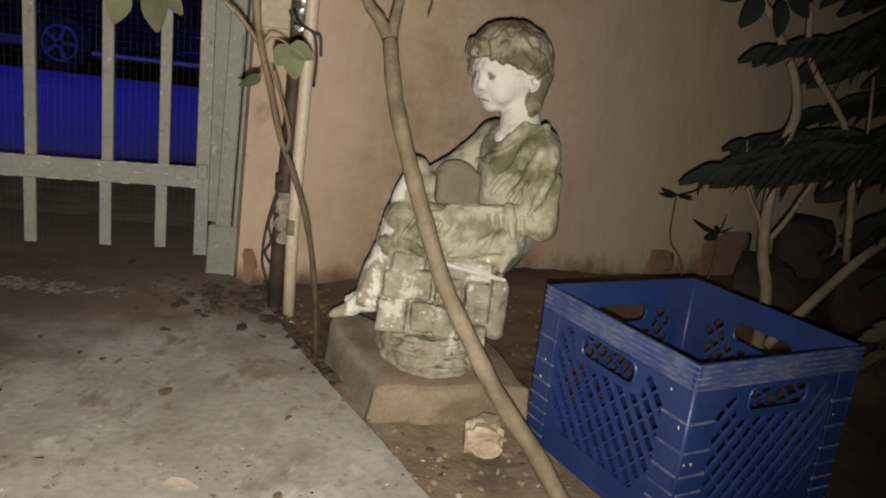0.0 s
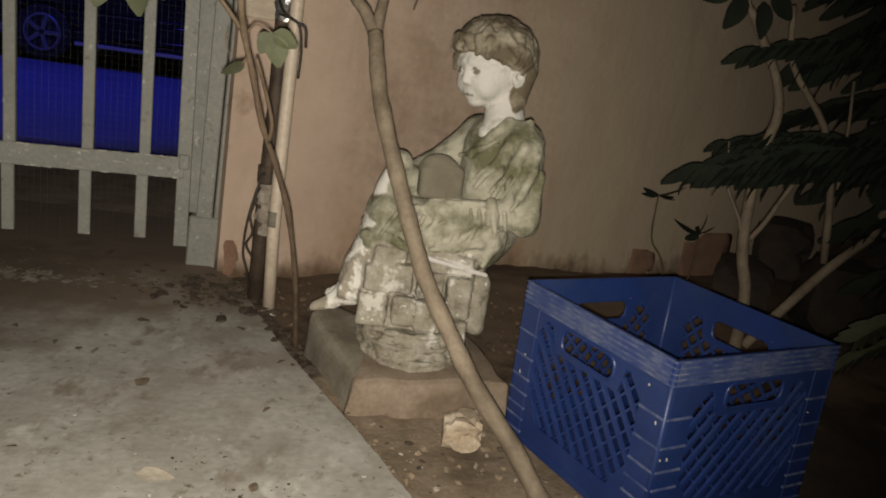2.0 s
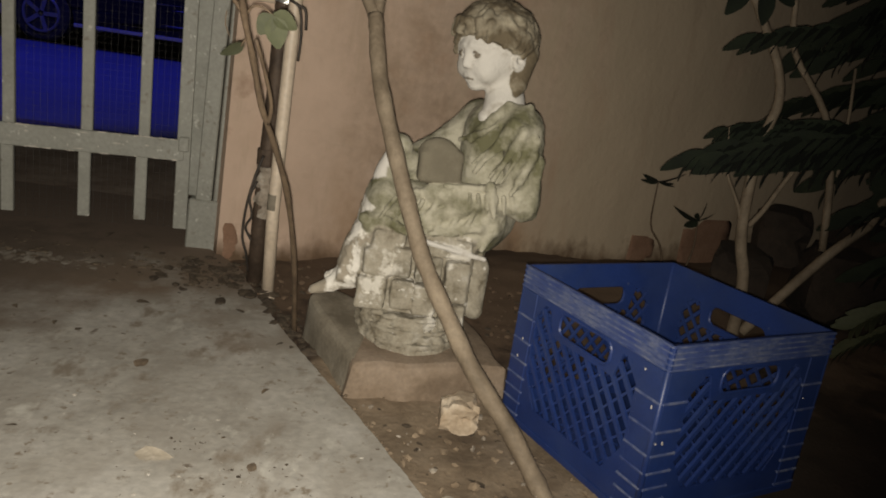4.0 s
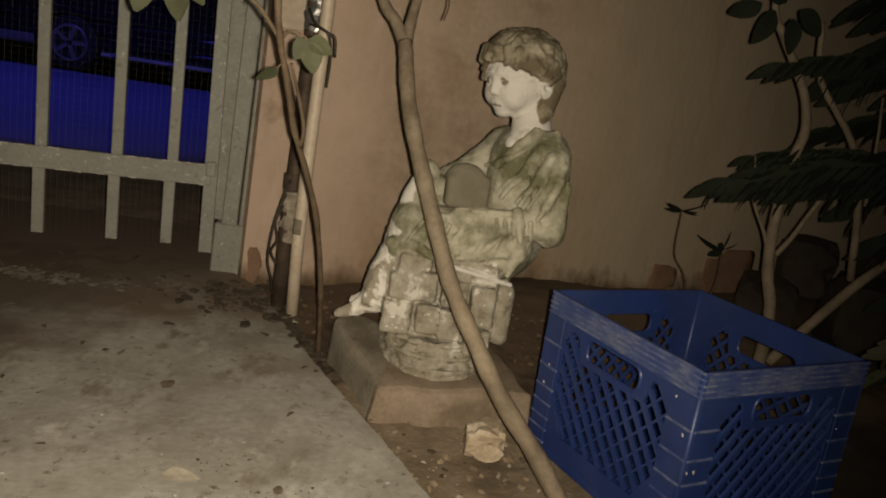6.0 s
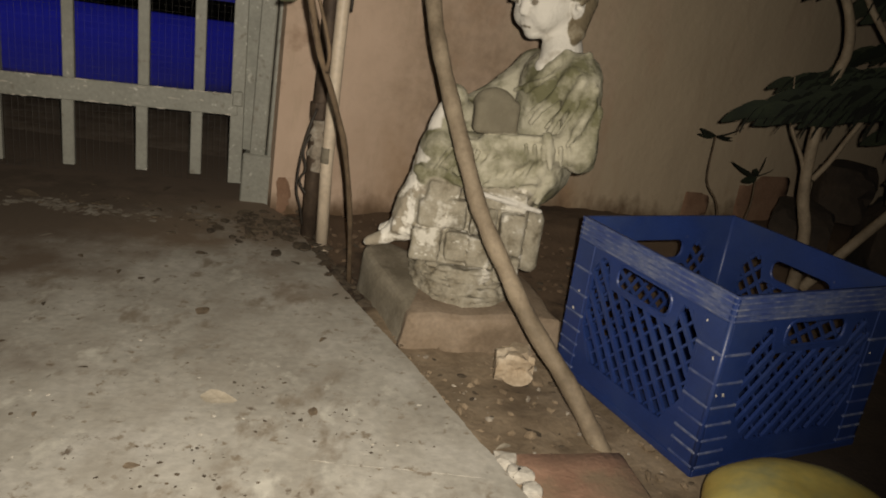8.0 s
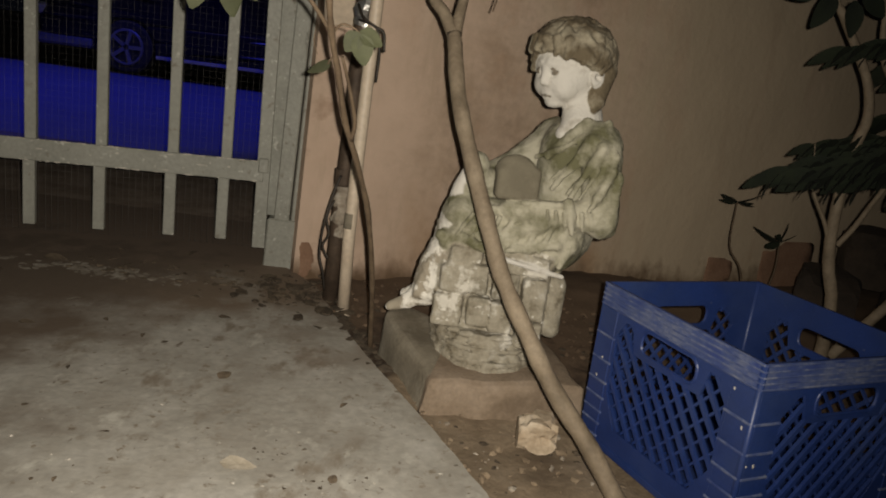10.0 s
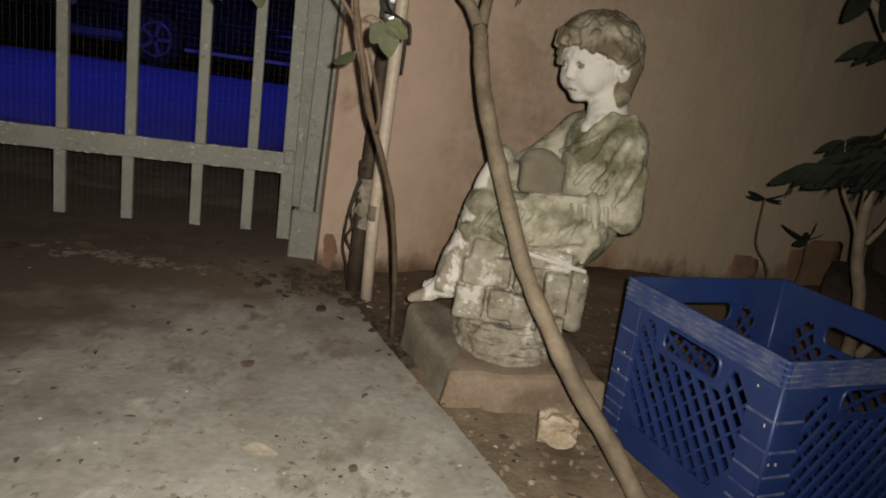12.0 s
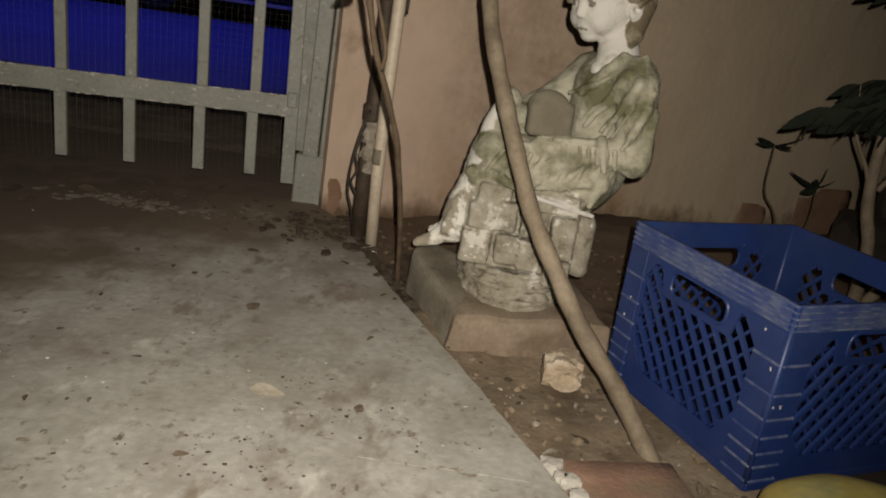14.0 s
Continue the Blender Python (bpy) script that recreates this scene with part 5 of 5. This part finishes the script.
for name, me, m, label in (("soil_clods", crumbs(260, along_edge, 0.0015, 0.008, 11, 0.5), SOIL, "clods of earth in the gap along the slab"),
                           ("leaf_litter", crumbs(60, on_slab, 0.0010, 0.0045, 1, 0.12), LITTER, "dark crumbs and dead leaf bits strewn on the path"),
                           ("leaf_litter", crumbs(110, in_patches, 0.0008, 0.0042, 9, 0.12), LITTER, "patches of dark leaf crumbs on the path"),
                           ("leaf_litter", crumbs(170, near_gate, 0.002, 0.014, 2, 0.25), LITTER, "dead leaves and dirt gathered at the gate"),
                           ("leaf_litter", crumbs(210, by_pole, 0.004, 0.022, 21, 0.3), LITTER, "dead brown leaves gathered round the pole and pipe"),
                           ("grit", crumbs(90, on_slab, 0.001, 0.004, 3, 0.3), CHIP, "pale grit strewn on the path"),
                           ("grit", crumbs(190, lambda r: (r.gauss(-0.90, 0.10), r.gauss(1.80, 0.026), 0.010), 0.002, 0.020, 13, 0.03), DUST, "pale flaked mortar dust before the gate"),
                           ("soil_crumbs", crumbs(420, on_soil, 0.002, 0.012, 4, 0.6), SOIL, "crumbs of earth on the bed"),
                           ("gravel", crumbs(80, lambda r: next(p for p in iter(lambda: on_soil(r), None) if p[1] < 1.36), 0.0015, 0.010, 5, 0.6), DUST, "pale gravel strewn on the bed"),
                           ("leaf_litter", crumbs(150, on_soil, 0.002, 0.014, 6, 0.3), LITTER, "dead leaf bits on the bed")):
    solid(name, me, m, label, "litter" if "leaf" in name else "gravel", kind="stuff")

def ridge(x):
    return (x, 0.925 + 0.05 * x + 0.010 * noise.noise(Vector((x * 9, 2, 0))), 0.0102)


pts = [ridge(x) for x in np.linspace(-0.20, 0.055, 40)]
bm = tube(bmesh.new(), pts, [0.0011 * max(0.02, 0.25 + noise.noise(Vector((p[0] * 45, 0, 5)))) for p in pts], 6)
solid("mortar_ridge", bm, CONCRETE, "thin pale ridge of mortar on the slab", "mortar", smooth=True)

random.seed(21)
for x, y, s, m, label in ((-0.600, 1.427, 0.016, LITTER, "dark"), (-0.224, 1.264, 0.020, LITTER, "dark"), (-0.233, 1.468, 0.018, LITTER, "dark"), (-0.520, 1.427, 0.012, LITTER, "dark"), (-0.447, 1.319, 0.040, LITTER, "dark"),
                          (-0.652, 1.445, 0.018, LITTER, "dark"), (-0.704, 1.265, 0.014, LITTER, "dark"), (-0.547, 1.074, 0.015, LITTER, "dark"), (-0.593, 1.067, 0.010, LITTER, "dark"), (-0.198, 1.032, 0.026, LITTER, "dark"),
                          (-0.335, 1.035, 0.052, STRAW, "pale"), (0.130, 1.085, 0.032, LITTER, "dark"), (0.081, 1.033, 0.026, STRAW, "pale"), (-0.388, 0.859, 0.020, LITTER, "dark"), (-0.549, 0.941, 0.012, LITTER, "dark"),
                          (-1.188, 1.770, 0.075, LITTER, "dark"), (-1.111, 1.705, 0.060, LITTER, "dark"), (-0.875, 1.433, 0.030, LITTER, "dark"), (-1.046, 1.847, 0.060, LITTER, "dark"), (-0.778, 2.047, 0.040, LITTER, "dark"),
                          (-0.751, 1.500, 0.018, LITTER, "dark"), (-0.865, 1.590, 0.030, STRAW, "pale"), (-0.541, 1.601, 0.026, LITTER, "dark"), (-0.468, 1.887, 0.050, LITTER, "dark"), (-0.528, 1.918, 0.040, LITTER, "dark"),
                          (-0.413, 1.840, 0.045, LITTER, "dark"), (-0.561, 1.786, 0.034, LITTER, "dark"), (-0.344, 1.617, 0.030, LITTER, "dark"), (-0.693, 1.120, 0.012, LITTER, "dark"), (-0.625, 0.921, 0.014, LITTER, "dark")):
    bm = bmesh.new()
    a = random.uniform(0, 6.28)
    leaf(bm, (-0.5 * s, 0, 0), (1, 0, 0.05), (0, 1, 0.2), s, s * 0.55, 0.12, rows=5)
    z = 0.013 if x < edge_x(y) else soil_height(x, y) + 0.004
    solid("fallen_leaf", bm, m, f"{label} curled dead leaf lying on the ground", "leaf", "fallen leaves", smooth=True, at=pose(x, y, z, 0, 0, math.degrees(a)))

# ---- the car parked across the street ----
car = thing("car", (-5.25, 9.08, 0.0), "dark car parked across the blue-lit street", "car")
PROFILE = [(0.02, 0.34), (0.0, 0.55), (0.10, 0.72), (0.95, 0.86), (1.55, 1.32), (2.1, 1.43), (3.1, 1.40), (3.75, 1.05), (4.15, 0.98), (4.22, 0.62), (4.18, 0.36), (3.75, 0.24), (3.60, 0.24), (3.57, 0.40), (3.45, 0.58),
           (3.25, 0.66), (3.05, 0.58), (2.93, 0.40), (2.90, 0.24), (1.40, 0.24), (1.37, 0.40), (1.25, 0.58), (1.05, 0.66), (0.85, 0.58), (0.73, 0.40), (0.70, 0.24), (0.35, 0.24)]
bm = sheet(bmesh.new(), PROFILE, [], 1.66, Matrix.Rotation(math.radians(90), 4, "X"))
bmesh.ops.bevel(bm, geom=[e for e in bm.edges if abs(e.verts[0].co.y - e.verts[1].co.y) < 0.01 and e.is_boundary is False and len(e.link_faces) == 2 and abs(e.link_faces[0].normal.dot(e.link_faces[1].normal)) < 0.5],
                offset=0.03, segments=2, affect="EDGES")
part("body", bm, CARPAINT, car)
for x in (1.05, 3.25):
    for y in (0.10, 1.58):
        bm = tube(bmesh.new(), [(x, y - 0.09, 0.31), (x, y - 0.075, 0.31), (x, y + 0.075, 0.31), (x, y + 0.09, 0.31)], [0.28, 0.31, 0.31, 0.28], 32)
        wheel = part("wheel", bm, TYRE, car, "black tyre on a pale rim")
        bm = tube(bmesh.new(), [(x + 0.195 * math.cos(a), y - 0.094, 0.31 + 0.195 * math.sin(a)) for a in np.linspace(0, 2 * math.pi, 33)], 0.016, 6)
        for k in range(5):
            a = 2 * math.pi * k / 5
            box(bm, (0.03, -0.010, -0.022), (0.19, 0.004, 0.022), Matrix.Translation((x, y - 0.098, 0.31)) @ Matrix.Rotation(a, 4, "Y"))
        part("rim", bm, RIM, wheel, "pale alloy rim")
bm = box(bmesh.new(), (1.42, -0.030, 0.215), (2.88, 0.02, 0.255), bevel=0.006)
part("sill_trim", bm, CHROME, car, "pale sill trim")
bm = box(bmesh.new(), (-0.06, -0.02, 0.24), (0.66, 0.10, 0.36), bevel=0.03)
part("bumper", bm, RIM, car, "grey front bumper corner")
bm = box(bmesh.new(), (-0.03, 0.02, 0.56), (0.22, 0.30, 0.70), bevel=0.03)
part("headlight", bm, GLASS_LAMP, car)
